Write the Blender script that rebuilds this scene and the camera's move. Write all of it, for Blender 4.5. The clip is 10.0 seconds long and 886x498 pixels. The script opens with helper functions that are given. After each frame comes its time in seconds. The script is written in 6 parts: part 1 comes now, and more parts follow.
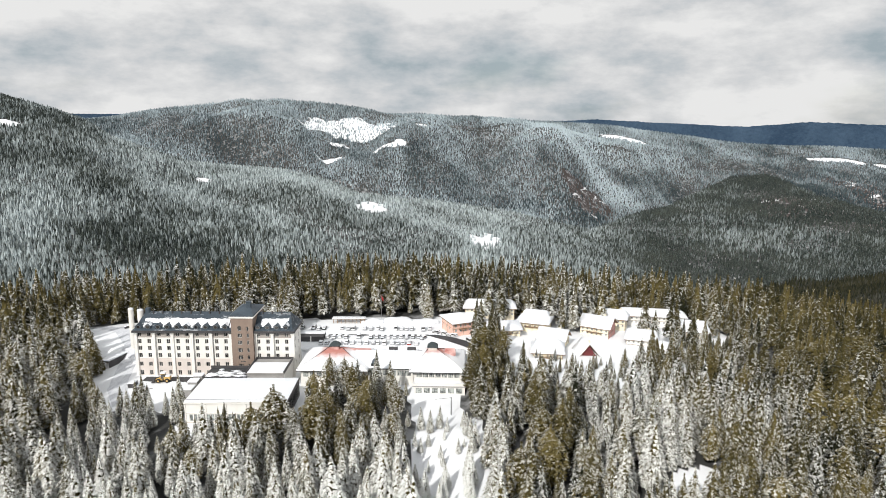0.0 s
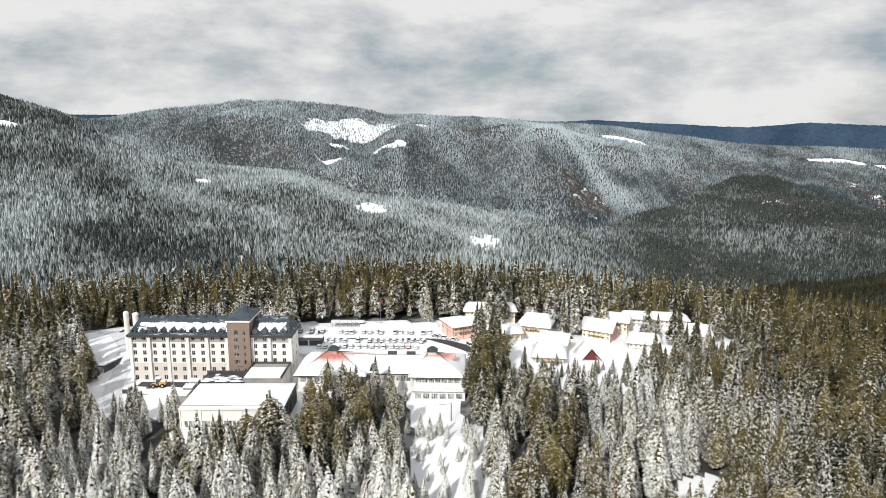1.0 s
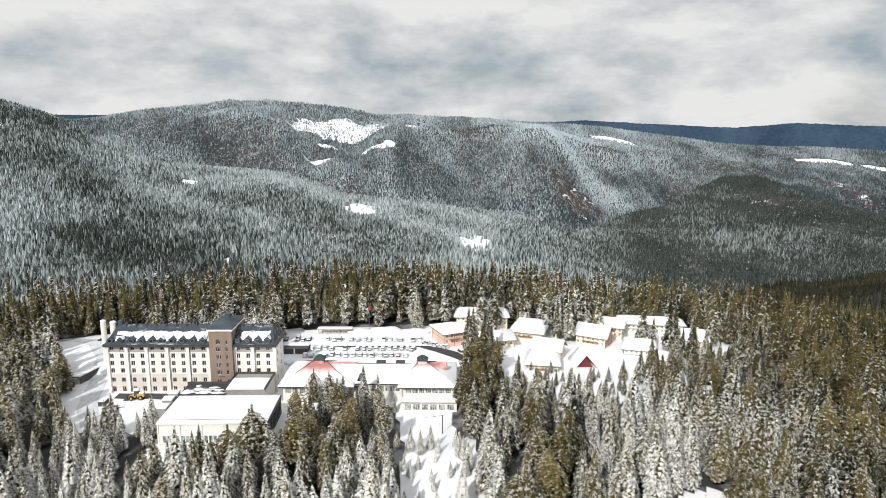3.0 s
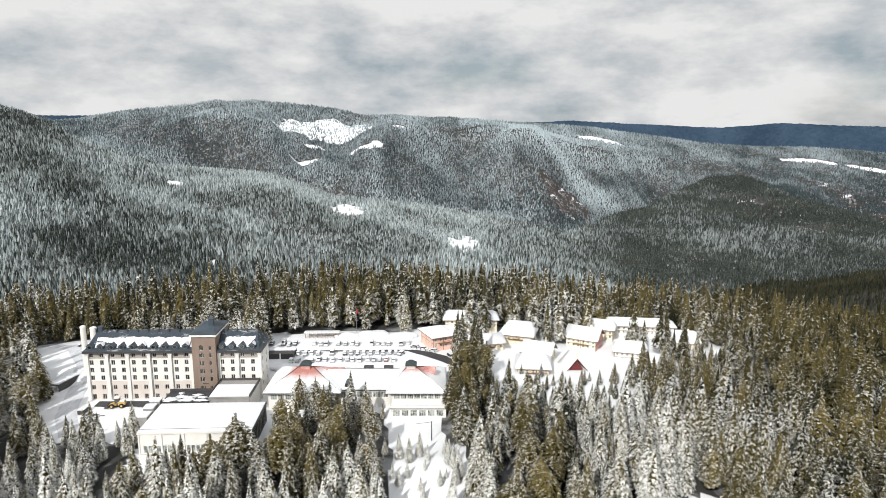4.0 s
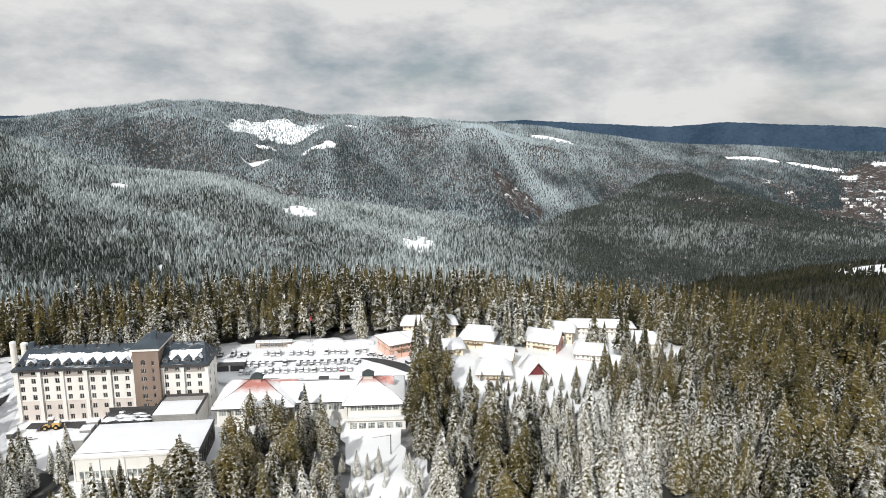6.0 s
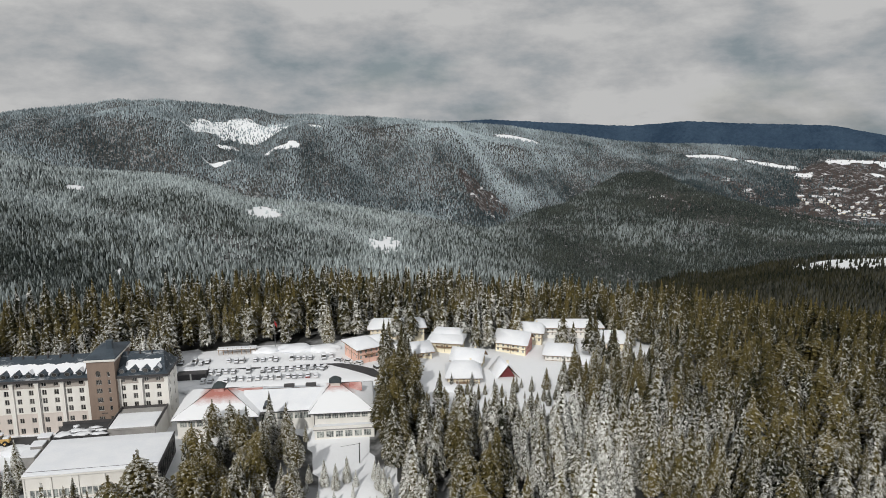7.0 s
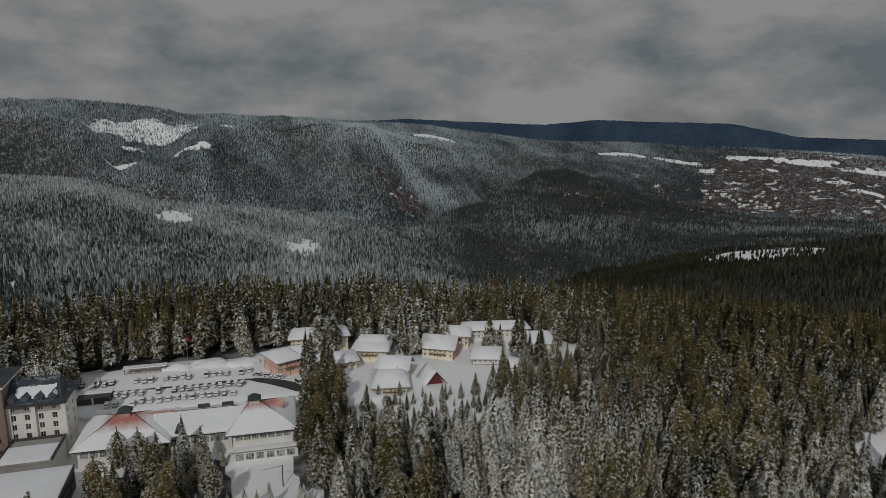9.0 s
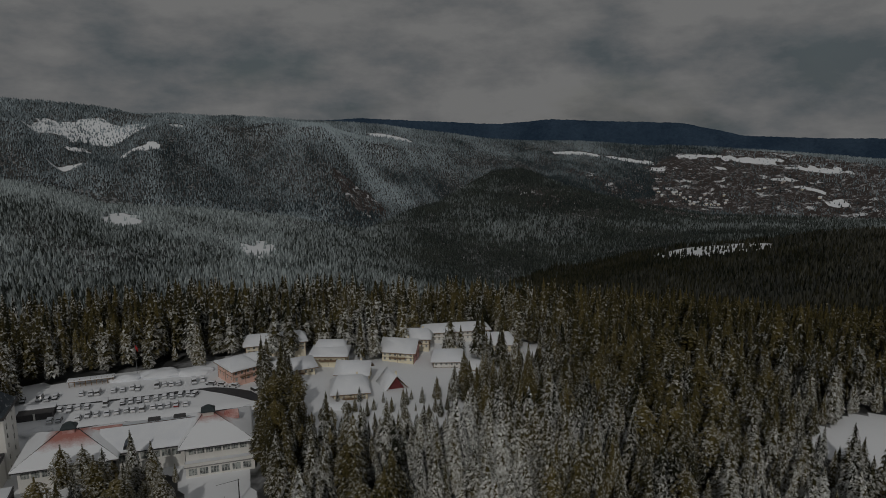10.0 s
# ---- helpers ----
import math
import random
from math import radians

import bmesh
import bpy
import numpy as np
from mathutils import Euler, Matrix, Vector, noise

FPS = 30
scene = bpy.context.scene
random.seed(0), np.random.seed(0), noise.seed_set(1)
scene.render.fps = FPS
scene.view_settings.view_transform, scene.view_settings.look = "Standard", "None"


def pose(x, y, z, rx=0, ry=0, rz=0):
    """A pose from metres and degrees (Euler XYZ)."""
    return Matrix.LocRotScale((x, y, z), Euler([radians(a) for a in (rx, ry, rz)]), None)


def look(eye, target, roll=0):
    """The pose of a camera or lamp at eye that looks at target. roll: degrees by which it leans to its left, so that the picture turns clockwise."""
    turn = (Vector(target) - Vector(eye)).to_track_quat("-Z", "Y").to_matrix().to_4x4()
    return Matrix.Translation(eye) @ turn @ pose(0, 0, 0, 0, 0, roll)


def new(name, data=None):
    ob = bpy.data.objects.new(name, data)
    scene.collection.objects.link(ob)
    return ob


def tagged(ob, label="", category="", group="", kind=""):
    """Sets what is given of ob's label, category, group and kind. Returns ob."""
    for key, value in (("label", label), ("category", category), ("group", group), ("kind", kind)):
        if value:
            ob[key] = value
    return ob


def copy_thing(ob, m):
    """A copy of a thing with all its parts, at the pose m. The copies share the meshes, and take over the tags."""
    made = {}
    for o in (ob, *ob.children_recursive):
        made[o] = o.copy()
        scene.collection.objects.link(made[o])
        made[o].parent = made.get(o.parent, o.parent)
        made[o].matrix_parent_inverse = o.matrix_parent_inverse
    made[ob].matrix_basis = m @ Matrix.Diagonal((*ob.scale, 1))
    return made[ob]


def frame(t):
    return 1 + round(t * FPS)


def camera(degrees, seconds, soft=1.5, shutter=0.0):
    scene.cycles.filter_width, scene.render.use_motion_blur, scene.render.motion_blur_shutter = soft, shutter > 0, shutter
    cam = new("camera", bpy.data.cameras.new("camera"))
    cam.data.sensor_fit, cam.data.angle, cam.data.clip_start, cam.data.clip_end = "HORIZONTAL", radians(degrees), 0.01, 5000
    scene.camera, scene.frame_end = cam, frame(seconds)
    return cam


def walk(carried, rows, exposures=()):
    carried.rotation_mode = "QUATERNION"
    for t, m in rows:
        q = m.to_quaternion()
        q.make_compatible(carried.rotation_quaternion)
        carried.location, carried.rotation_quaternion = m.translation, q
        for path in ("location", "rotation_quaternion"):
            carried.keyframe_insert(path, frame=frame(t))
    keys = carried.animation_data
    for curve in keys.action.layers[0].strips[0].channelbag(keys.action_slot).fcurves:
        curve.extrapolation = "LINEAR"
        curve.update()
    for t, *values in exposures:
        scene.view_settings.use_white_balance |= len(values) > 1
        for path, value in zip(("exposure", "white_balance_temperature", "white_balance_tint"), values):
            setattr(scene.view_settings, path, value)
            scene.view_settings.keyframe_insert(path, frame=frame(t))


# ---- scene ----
cam = camera(66.21, 10.0, soft=0.5)
# seconds, eye x, y, z, tilt, lean, turn
PATH = [
    (0.0, 0.01, 0.00, 110.51, 78.929, -0.165, -0.036),
    (0.5, 0.06, 2.39, 110.49, 78.955, -0.169, -0.035),
    (1.0, 0.10, 4.71, 110.55, 78.985, -0.147, -0.037),
    (1.5, 0.04, 7.12, 110.56, 78.990, -0.177, -0.104),
    (2.0, 0.04, 9.86, 110.47, 79.016, -0.150, -0.294),
    (2.5, -0.13, 12.38, 110.51, 79.006, -0.154, -0.546),
    (4.0, -0.31, 19.93, 110.47, 79.041, -0.122, -1.971),
    (4.5, -0.47, 22.31, 110.43, 79.038, -0.099, -2.594),
    (5.0, -0.52, 25.04, 110.40, 79.033, -0.068, -3.622),
    (5.5, -0.65, 27.28, 110.38, 79.033, -0.056, -4.639),
    (7.0, -0.64, 34.92, 110.41, 78.977, 0.046, -8.768),
    (7.5, -0.52, 37.31, 110.42, 78.965, 0.086, -10.338),
    (8.0, -0.46, 40.06, 110.49, 78.946, 0.112, -12.151),
    (8.5, -0.42, 42.16, 110.57, 78.940, 0.142, -13.755),
    (9.0, -0.33, 44.69, 110.63, 78.913, 0.154, -15.642),
    (9.5, -0.02, 46.99, 110.68, 78.879, 0.173, -17.365),
    (10.0, 0.15, 49.55, 110.81, 78.847, 0.176, -19.335),
]
# the film fades towards its end
FADE = [(0.0, 0.0), (5.6, 0.0), (6.8, -0.55), (7.5, -0.9), (8.0, -1.2), (9.0, -1.72), (9.5, -2.0), (10.0, -2.48)]
walk(cam, [(t, pose(*row)) for t, *row in PATH], FADE)

# ---- world, sun, exposure ----
SUN_EL, SUN_AZ = 35.0, 206.0     # height over the horizon; bearing, clockwise from +y
sun_way = Vector((math.sin(radians(SUN_AZ)) * math.cos(radians(SUN_EL)), math.cos(radians(SUN_AZ)) * math.cos(radians(SUN_EL)), math.sin(radians(SUN_EL))))
sun_data = bpy.data.lights.new("sun", "SUN")
sun_data.energy, sun_data.angle, sun_data.color = 3.6, radians(0.6), (1.0, 0.965, 0.91)
sun = new("sun", sun_data)
sun.matrix_world = look(sun_way * 300, (0, 0, 0))

world = bpy.data.worlds.new("sky")
scene.world = world
world.use_nodes = True


class Nodes:
    """Short hand for building a node tree."""

    def __init__(self, tree):
        self.t = tree
        tree.nodes.clear()

    def add(self, kind, ins=None, **props):
        n = self.t.nodes.new(kind)
        for k, v in props.items():
            setattr(n, k, v)
        for k, v in (ins or {}).items():
            if isinstance(v, bpy.types.NodeSocket):
                self.t.links.new(v, n.inputs[k])
            else:
                n.inputs[k].default_value = v
        return n

    def math(self, op, a, b=0.0, c=0.0, clamp=False):
        return self.add("ShaderNodeMath", {0: a, 1: b, 2: c}, operation=op, use_clamp=clamp).outputs[0]

    def noise(self, vec, scale, detail=4.0, rough=0.55, distort=0.0):
        return self.add("ShaderNodeTexNoise", {"Vector": vec, "Scale": scale, "Detail": detail, "Roughness": rough, "Distortion": distort}).outputs[0]

    def ramp(self, fac, stops):
        n = self.add("ShaderNodeValToRGB", {0: fac})
        e = n.color_ramp.elements
        while len(e) < len(stops):
            e.new(0.5)
        for i, (p, c) in enumerate(stops):
            e[i].position = p
            e[i].color = (*c, 1) if len(c) == 3 else c
        return n.outputs[0]

    def span(self, v, lo, hi, a=0.0, b=1.0):
        return self.add("ShaderNodeMapRange", {0: v, 1: lo, 2: hi, 3: a, 4: b}, clamp=True).outputs[0]

    def mix(self, f, a, b):
        n = self.add("ShaderNodeMix", data_type="RGBA")
        for i, v in ((0, f), (6, a), (7, b)):
            if isinstance(v, bpy.types.NodeSocket):
                self.t.links.new(v, n.inputs[i])
            else:
                n.inputs[i].default_value = (*v, 1) if isinstance(v, tuple) and len(v) == 3 else v
        return n.outputs[2]


def build_sky():
    n = Nodes(world.node_tree)
    out = n.add("ShaderNodeOutputWorld")
    sky = n.add("ShaderNodeTexSky", sky_type="NISHITA", sun_disc=False, sun_elevation=radians(SUN_EL), sun_rotation=radians(SUN_AZ))
    clear = n.add("ShaderNodeBackground", {0: sky.outputs[0], 1: 0.085})
    way = n.add("ShaderNodeTexCoord").outputs["Generated"]
    sep = n.add("ShaderNodeSeparateXYZ", {0: way})
    flat = n.add("ShaderNodeVectorMath", {0: way, 1: (1.0, 1.0, 2.3)}, operation="MULTIPLY").outputs[0]
    big = n.noise(flat, 3.4, 4.0, 0.5, 0.0)
    fine = n.noise(flat, 8.0, 6.0, 0.6, 0.0)
    # the cloud base thins to a bluer band low over the hills
    band = n.math("MULTIPLY", n.span(n.math("ABSOLUTE", n.math("SUBTRACT", sep.outputs[2], 0.072)), 0.0, 0.045, 1.0, 0.0), -0.07)
    lift = n.span(sep.outputs[2], 0.095, 0.16, 0.0, 0.045)
    body = n.math("ADD", n.math("ADD", band, lift), n.math("ADD", n.math("MULTIPLY", big, 0.45), n.math("MULTIPLY", fine, 0.55)))
    grey = n.ramp(body, [(0.36, (0.38, 0.45, 0.49)), (0.43, (0.54, 0.58, 0.61)), (0.50, (0.70, 0.71, 0.72)), (0.58, (0.86, 0.86, 0.855))])
    cloud = n.add("ShaderNodeBackground", {0: grey, 1: 0.94})
    cover = n.span(n.noise(flat, 2.0, 5.0, 0.6, 0.2), 0.28, 0.42, 0.6, 1.0)
    n.t.links.new(n.add("ShaderNodeMixShader", {0: cover, 1: clear.outputs[0], 2: cloud.outputs[0]}).outputs[0], out.inputs[0])


build_sky()


# ---- materials ----
def material(name, make, bump=None):
    m = bpy.data.materials.new(name)
    m.use_nodes = True
    n = Nodes(m.node_tree)
    bsdf = n.add("ShaderNodeBsdfPrincipled")
    out = n.add("ShaderNodeOutputMaterial", {0: bsdf.outputs[0]})
    make(n, bsdf)
    return m


def setting(n, bsdf, color=None, rough=0.6, metal=0.0, height=None, strength=0.3, distance=0.05, spec=0.3):
    bsdf.inputs["Roughness"].default_value = rough
    bsdf.inputs["Metallic"].default_value = metal
    bsdf.inputs["Specular IOR Level"].default_value = spec
    if color is not None:
        if isinstance(color, tuple):
            bsdf.inputs["Base Color"].default_value = (*color, 1)
        else:
            n.t.links.new(color, bsdf.inputs["Base Color"])
    if height is not None:
        b = n.add("ShaderNodeBump", {"Strength": strength, "Distance": distance, "Height": height})
        n.t.links.new(b.outputs[0], bsdf.inputs["Normal"])


def place_of(n):
    return n.add("ShaderNodeNewGeometry").outputs["Position"]


def mottled(a, b, scale, fine=None, rough=0.7, strength=0.25, metal=0.0, spec=0.3, stretch=None):
    def make(n, bsdf):
        p = place_of(n)
        if stretch:
            p = n.add("ShaderNodeVectorMath", {0: p, 1: stretch}, operation="MULTIPLY").outputs[0]
        big, small = n.noise(p, scale, 4), n.noise(p, fine or scale * 9, 3)
        f = n.span(n.math("ADD", n.math("MULTIPLY", big, 0.65), n.math("MULTIPLY", small, 0.35)), 0.32, 0.68)
        setting(n, bsdf, n.mix(f, a, b), rough, metal, small, strength, 0.04, spec)
    return make


SNOW_A, SNOW_B = (0.86, 0.88, 0.91), (0.76, 0.79, 0.84)
snow = material("snow", mottled(SNOW_B, SNOW_A, 0.18, 2.0, 0.55, 0.5))
packed_snow = material("packed_snow", mottled((0.50, 0.52, 0.56), (0.80, 0.82, 0.86), 0.5, 2.5, 0.6, 0.6, stretch=(1.6, 0.35, 1)))
plaster_white = material("plaster_white", mottled((0.74, 0.72, 0.68), (0.82, 0.81, 0.78), 0.35, 6.0, 0.75, 0.1, stretch=(1, 1, 0.25)))
plaster_beige = material("plaster_beige", mottled((0.63, 0.57, 0.53), (0.69, 0.63, 0.59), 0.35, 6.0, 0.78, 0.1, stretch=(1, 1, 0.25)))
# grey attic plaster, with eaves shadow darkened into its tone
plaster_grey = material("plaster_grey", mottled((0.33, 0.30, 0.275), (0.40, 0.365, 0.34), 0.35, 6.0, 0.78, 0.1))
plaster_taupe = material("plaster_taupe", mottled((0.22, 0.165, 0.135), (0.28, 0.215, 0.175), 0.3, 5.0, 0.8, 0.1, stretch=(1, 1, 0.3)))
plaster_orange = material("plaster_orange", mottled((0.80, 0.50, 0.41), (0.85, 0.59, 0.50), 0.5, 5.0, 0.8, 0.1))
plaster_pink = material("plaster_pink", mottled((0.62, 0.33, 0.30), (0.68, 0.40, 0.36), 0.5, 5.0, 0.8, 0.1))
plaster_yellow = material("plaster_yellow", mottled((0.84, 0.77, 0.58), (0.87, 0.81, 0.66), 0.5, 5.0, 0.8, 0.1))
plaster_cream = material("plaster_cream", mottled((0.78, 0.71, 0.55), (0.83, 0.77, 0.63), 0.5, 5.0, 0.8, 0.1))
roof_slate = material("roof_slate", mottled((0.035, 0.050, 0.066), (0.070, 0.092, 0.115), 0.4, 3.0, 0.5, 0.3, 0.0, 0.4))


def make_dusted(n, bsdf):
    """Slate-blue sheet roof with thin wind-streaked snow."""
    p = place_of(n)
    q = n.add("ShaderNodeVectorMath", {0: p, 1: (0.35, 1.0, 1.6)}, operation="MULTIPLY").outputs[0]
    s = n.math("ADD", n.math("MULTIPLY", n.noise(q, 0.35, 4, 0.6), 0.6), n.math("MULTIPLY", n.noise(q, 2.2, 5, 0.7), 0.4))
    g = n.noise(p, 1.1, 4)
    slate = n.mix(g, (0.024, 0.036, 0.050), (0.056, 0.076, 0.096))
    setting(n, bsdf, n.mix(n.span(s, 0.55, 0.70, 0.0, 0.8), slate, SNOW_A), 0.5, height=g, strength=0.2, distance=0.03, spec=0.4)


roof_dusted = material("roof_dusted", make_dusted)
roof_red = material("roof_red", mottled((0.36, 0.10, 0.08), (0.72, 0.50, 0.47), 0.30, 3.0, 0.6, 0.3))


def make_thin_snow(n, bsdf):
    """Snow over red sheet: the roof shows through where the layer runs out."""
    p = place_of(n)
    depth = n.add("ShaderNodeAttribute", attribute_name="depth").outputs["Fac"]
    cloudy, grain = n.noise(p, 0.35, 4, 0.6), n.noise(p, 2.5, 3, 0.6)
    f = n.span(n.math("ADD", depth, n.math("ADD", n.math("MULTIPLY", n.math("SUBTRACT", cloudy, 0.5), 0.7), n.math("MULTIPLY", n.math("SUBTRACT", grain, 0.5), 0.35))), 0.1, 0.75)
    setting(n, bsdf, n.mix(f, (0.46, 0.20, 0.17), SNOW_A), 0.6, height=grain, strength=0.3, distance=0.05)


thin_snow = material("thin_snow", make_thin_snow)
roof_teal = material("roof_teal", mottled((0.032, 0.044, 0.048), (0.056, 0.070, 0.074), 0.6, 4.0, 0.5, 0.3))
roof_maroon = material("roof_maroon", mottled((0.13, 0.025, 0.03), (0.20, 0.05, 0.05), 0.5, 4.0, 0.5, 0.4))
trim_dark = material("trim_dark", mottled((0.05, 0.05, 0.055), (0.085, 0.08, 0.08), 0.6, 6.0, 0.6, 0.2))
timber = material("timber", mottled((0.20, 0.13, 0.08), (0.32, 0.22, 0.14), 0.8, 8.0, 0.75, 0.4))
asphalt = material("asphalt", mottled((0.035, 0.036, 0.04), (0.075, 0.076, 0.08), 0.25, 5.0, 0.6, 0.3))
concrete = material("concrete", mottled((0.26, 0.255, 0.25), (0.38, 0.37, 0.36), 0.3, 4.0, 0.85, 0.3))
frame_white = material("frame_white", mottled((0.55, 0.54, 0.52), (0.66, 0.65, 0.62), 1.5, 9.0, 0.5, 0.1))
frame_brown = material("frame_brown", mottled((0.10, 0.06, 0.045), (0.15, 0.09, 0.07), 1.5, 9.0, 0.5, 0.1))
metal_grey = material("metal_grey", mottled((0.20, 0.21, 0.22), (0.30, 0.31, 0.32), 1.0, 9.0, 0.4, 0.1, 0.8))
digger_yellow = material("digger_yellow", mottled((0.52, 0.33, 0.10), (0.62, 0.43, 0.18), 1.0, 9.0, 0.45, 0.1))
rubber = material("rubber", mottled((0.015, 0.015, 0.016), (0.03, 0.03, 0.03), 3.0, 20.0, 0.8, 0.2))
flag_red = material("flag_red", mottled((0.45, 0.03, 0.03), (0.55, 0.05, 0.05), 2.0, 9.0, 0.8, 0.1))
bark = material("bark", mottled((0.06, 0.045, 0.035), (0.12, 0.09, 0.07), 1.0, 8.0, 0.9, 0.5))


def make_glass(n, bsdf):
    f = n.noise(place_of(n), 0.45, 2)
    setting(n, bsdf, n.mix(n.span(f, 0.35, 0.65), (0.015, 0.017, 0.02), (0.09, 0.085, 0.08)), 0.08, spec=0.6)


glass_dark = material("glass_dark", make_glass)


def make_curtained(n, bsdf):
    f = n.noise(place_of(n), 0.8, 2)
    setting(n, bsdf, n.mix(n.span(f, 0.40, 0.60), (0.10, 0.11, 0.11), (0.42, 0.45, 0.43)), 0.12, spec=0.6)


glass_pale = material("glass_pale", make_curtained)


def make_needles(green_a, green_b, snow_tint):
    """Conifer tufts: each carries snow or not, more of them where the load is high; the green goes from near black to olive."""
    def make(n, bsdf):
        geo = n.add("ShaderNodeNewGeometry")
        p = geo.outputs["Position"]
        up = n.add("ShaderNodeSeparateXYZ", {0: geo.outputs["Normal"]}).outputs[2]
        tuft = geo.outputs["Random Per Island"]
        load = n.add("ShaderNodeAttribute", attribute_name="load").outputs["Fac"]
        tone = n.add("ShaderNodeAttribute", attribute_name="tone").outputs["Fac"]
        olive = n.add("ShaderNodeAttribute", attribute_name="olive").outputs["Fac"]
        clump, fine, stand = n.noise(p, 1.1, 3, 0.6), n.noise(p, 4.5, 3, 0.7), n.noise(p, 0.035, 3, 0.6)
        g = n.math("ADD", n.math("ADD", n.math("MULTIPLY", stand, 1.3), n.math("MULTIPLY", tone, 0.22)), n.math("ADD", n.math("MULTIPLY", fine, 0.5), n.math("MULTIPLY", n.math("FRACT", n.math("MULTIPLY", tuft, 17.3)), 0.3)))
        tint = n.mix(n.span(n.math("ADD", g, n.math("MULTIPLY", olive, 0.55)), 0.72, 1.75), green_a, green_b)
        grain = n.math("ADD", n.math("MULTIPLY", n.math("SUBTRACT", clump, 0.5), 0.7), n.math("MULTIPLY", n.math("SUBTRACT", fine, 0.5), 1.0))
        have = n.math("ADD", n.math("ADD", load, grain), n.math("ADD", n.math("MULTIPLY", n.math("SUBTRACT", 0.5, tuft), 0.5), n.math("MULTIPLY", up, 0.12)))
        f = n.span(have, 0.26, 0.80, 0.0, 1.0)
        setting(n, bsdf, n.mix(f, tint, snow_tint), 0.75, spec=0.15)
    return make


def make_far_needles(green_a, green_b, snow_tint, most):
    """Far conifers: rime mixed through each crown by its load, which also carries painted cloud shadow."""
    def make(n, bsdf):
        p = place_of(n)
        load = n.add("ShaderNodeAttribute", attribute_name="load").outputs["Fac"]
        tone = n.add("ShaderNodeAttribute", attribute_name="tone").outputs["Fac"]
        fine, stand = n.noise(p, 0.35, 2, 0.6), n.noise(p, 0.006, 4, 0.6)
        tint = n.mix(n.span(n.math("ADD", n.math("MULTIPLY", stand, 0.8), n.math("MULTIPLY", tone, 0.12)), 0.25, 0.60), green_a, green_b)
        f = n.span(n.math("ADD", load, n.math("MULTIPLY", n.math("SUBTRACT", fine, 0.5), 0.7)), 0.0, 1.0, 0.0, most)
        setting(n, bsdf, n.mix(f, tint, snow_tint), 0.8, spec=0.1)
    return make


needles_near = material("needles_near", make_needles((0.012, 0.014, 0.006), (0.180, 0.143, 0.049), (0.83, 0.84, 0.82)))
needles_slope = material("needles_slope", make_far_needles((0.008, 0.011, 0.006), (0.040, 0.038, 0.020), (0.70, 0.71, 0.72), 0.12))
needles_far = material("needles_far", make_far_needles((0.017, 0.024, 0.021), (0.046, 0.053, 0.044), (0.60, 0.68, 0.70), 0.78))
# bluer greens and rime put distance haze into this colour
needles_hazed = material("needles_hazed", make_far_needles((0.018, 0.032, 0.040), (0.050, 0.068, 0.072), (0.60, 0.70, 0.75), 0.80))


def make_ground(n, bsdf):
    """Snow on the plateau and in the clearings, thin snow on a floor painted dark for tree shade under the woods, brown
    scrub with snowy terraces in the valley.
    """
    p = place_of(n)
    s = n.noise(p, 0.35, 4, 0.6)
    g = n.noise(p, 0.03, 5, 0.65)
    open_land = n.add("ShaderNodeAttribute", attribute_name="open_land").outputs["Fac"]
    scrub = n.add("ShaderNodeAttribute", attribute_name="scrub").outputs["Fac"]
    shaded_floor = n.mix(n.noise(p, 0.004, 4), (0.030, 0.040, 0.042), (0.064, 0.056, 0.052))
    brush = n.mix(n.noise(p, 0.02, 5, 0.7), (0.026, 0.022, 0.021), (0.075, 0.054, 0.048))
    base = n.mix(n.span(scrub, 0.1, 0.6), shaded_floor, brush)
    thin = n.span(n.math("ADD", n.math("MULTIPLY", g, 0.5), n.math("MULTIPLY", n.noise(p, 0.09, 3), 0.5)), 0.51, 0.60, 0.0, 0.28)
    # snow caught along the terrace steps, which run across the slope
    across = n.add("ShaderNodeVectorMath", {0: p, 1: (0.55, 0.85, 3.0)}, operation="MULTIPLY").outputs[0]
    ledge = n.noise(across, 0.016, 4, 0.6, 0.8)
    strip = n.math("MULTIPLY", n.span(n.math("ADD", ledge, n.math("MULTIPLY", n.math("SUBTRACT", g, 0.5), 0.6)), 0.61, 0.67, 0.0, 0.8), n.span(scrub, 0.1, 0.4))
    edge = n.span(n.math("ADD", open_land, n.math("MULTIPLY", n.math("SUBTRACT", g, 0.5), 1.0)), 0.42, 0.58)
    setting(n, bsdf, n.mix(n.math("MAXIMUM", n.math("MAXIMUM", edge, strip), thin), base, SNOW_A), 0.7, height=s, strength=0.4, distance=0.4)


snowy_ground = material("snowy_ground", make_ground)


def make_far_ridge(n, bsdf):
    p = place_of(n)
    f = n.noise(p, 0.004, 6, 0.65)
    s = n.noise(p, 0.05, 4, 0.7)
    # the blue stands for distance haze, painted into the woods
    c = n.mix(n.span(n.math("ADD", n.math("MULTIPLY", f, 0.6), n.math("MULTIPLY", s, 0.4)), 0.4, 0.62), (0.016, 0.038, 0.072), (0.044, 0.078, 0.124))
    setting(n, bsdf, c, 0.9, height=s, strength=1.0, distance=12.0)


hazed_woods = material("hazed_woods", make_far_ridge)


# ---- the lie of the land ----
def lattice(ix, iy, seed):
    h = (ix * 374761393 + iy * 668265263 + seed * 974711) & 0x7FFFFFFF
    h = ((h ^ (h >> 13)) * 1274126177) & 0x7FFFFFFF
    return ((h ^ (h >> 16)) & 0xFFFF) / 65535.0


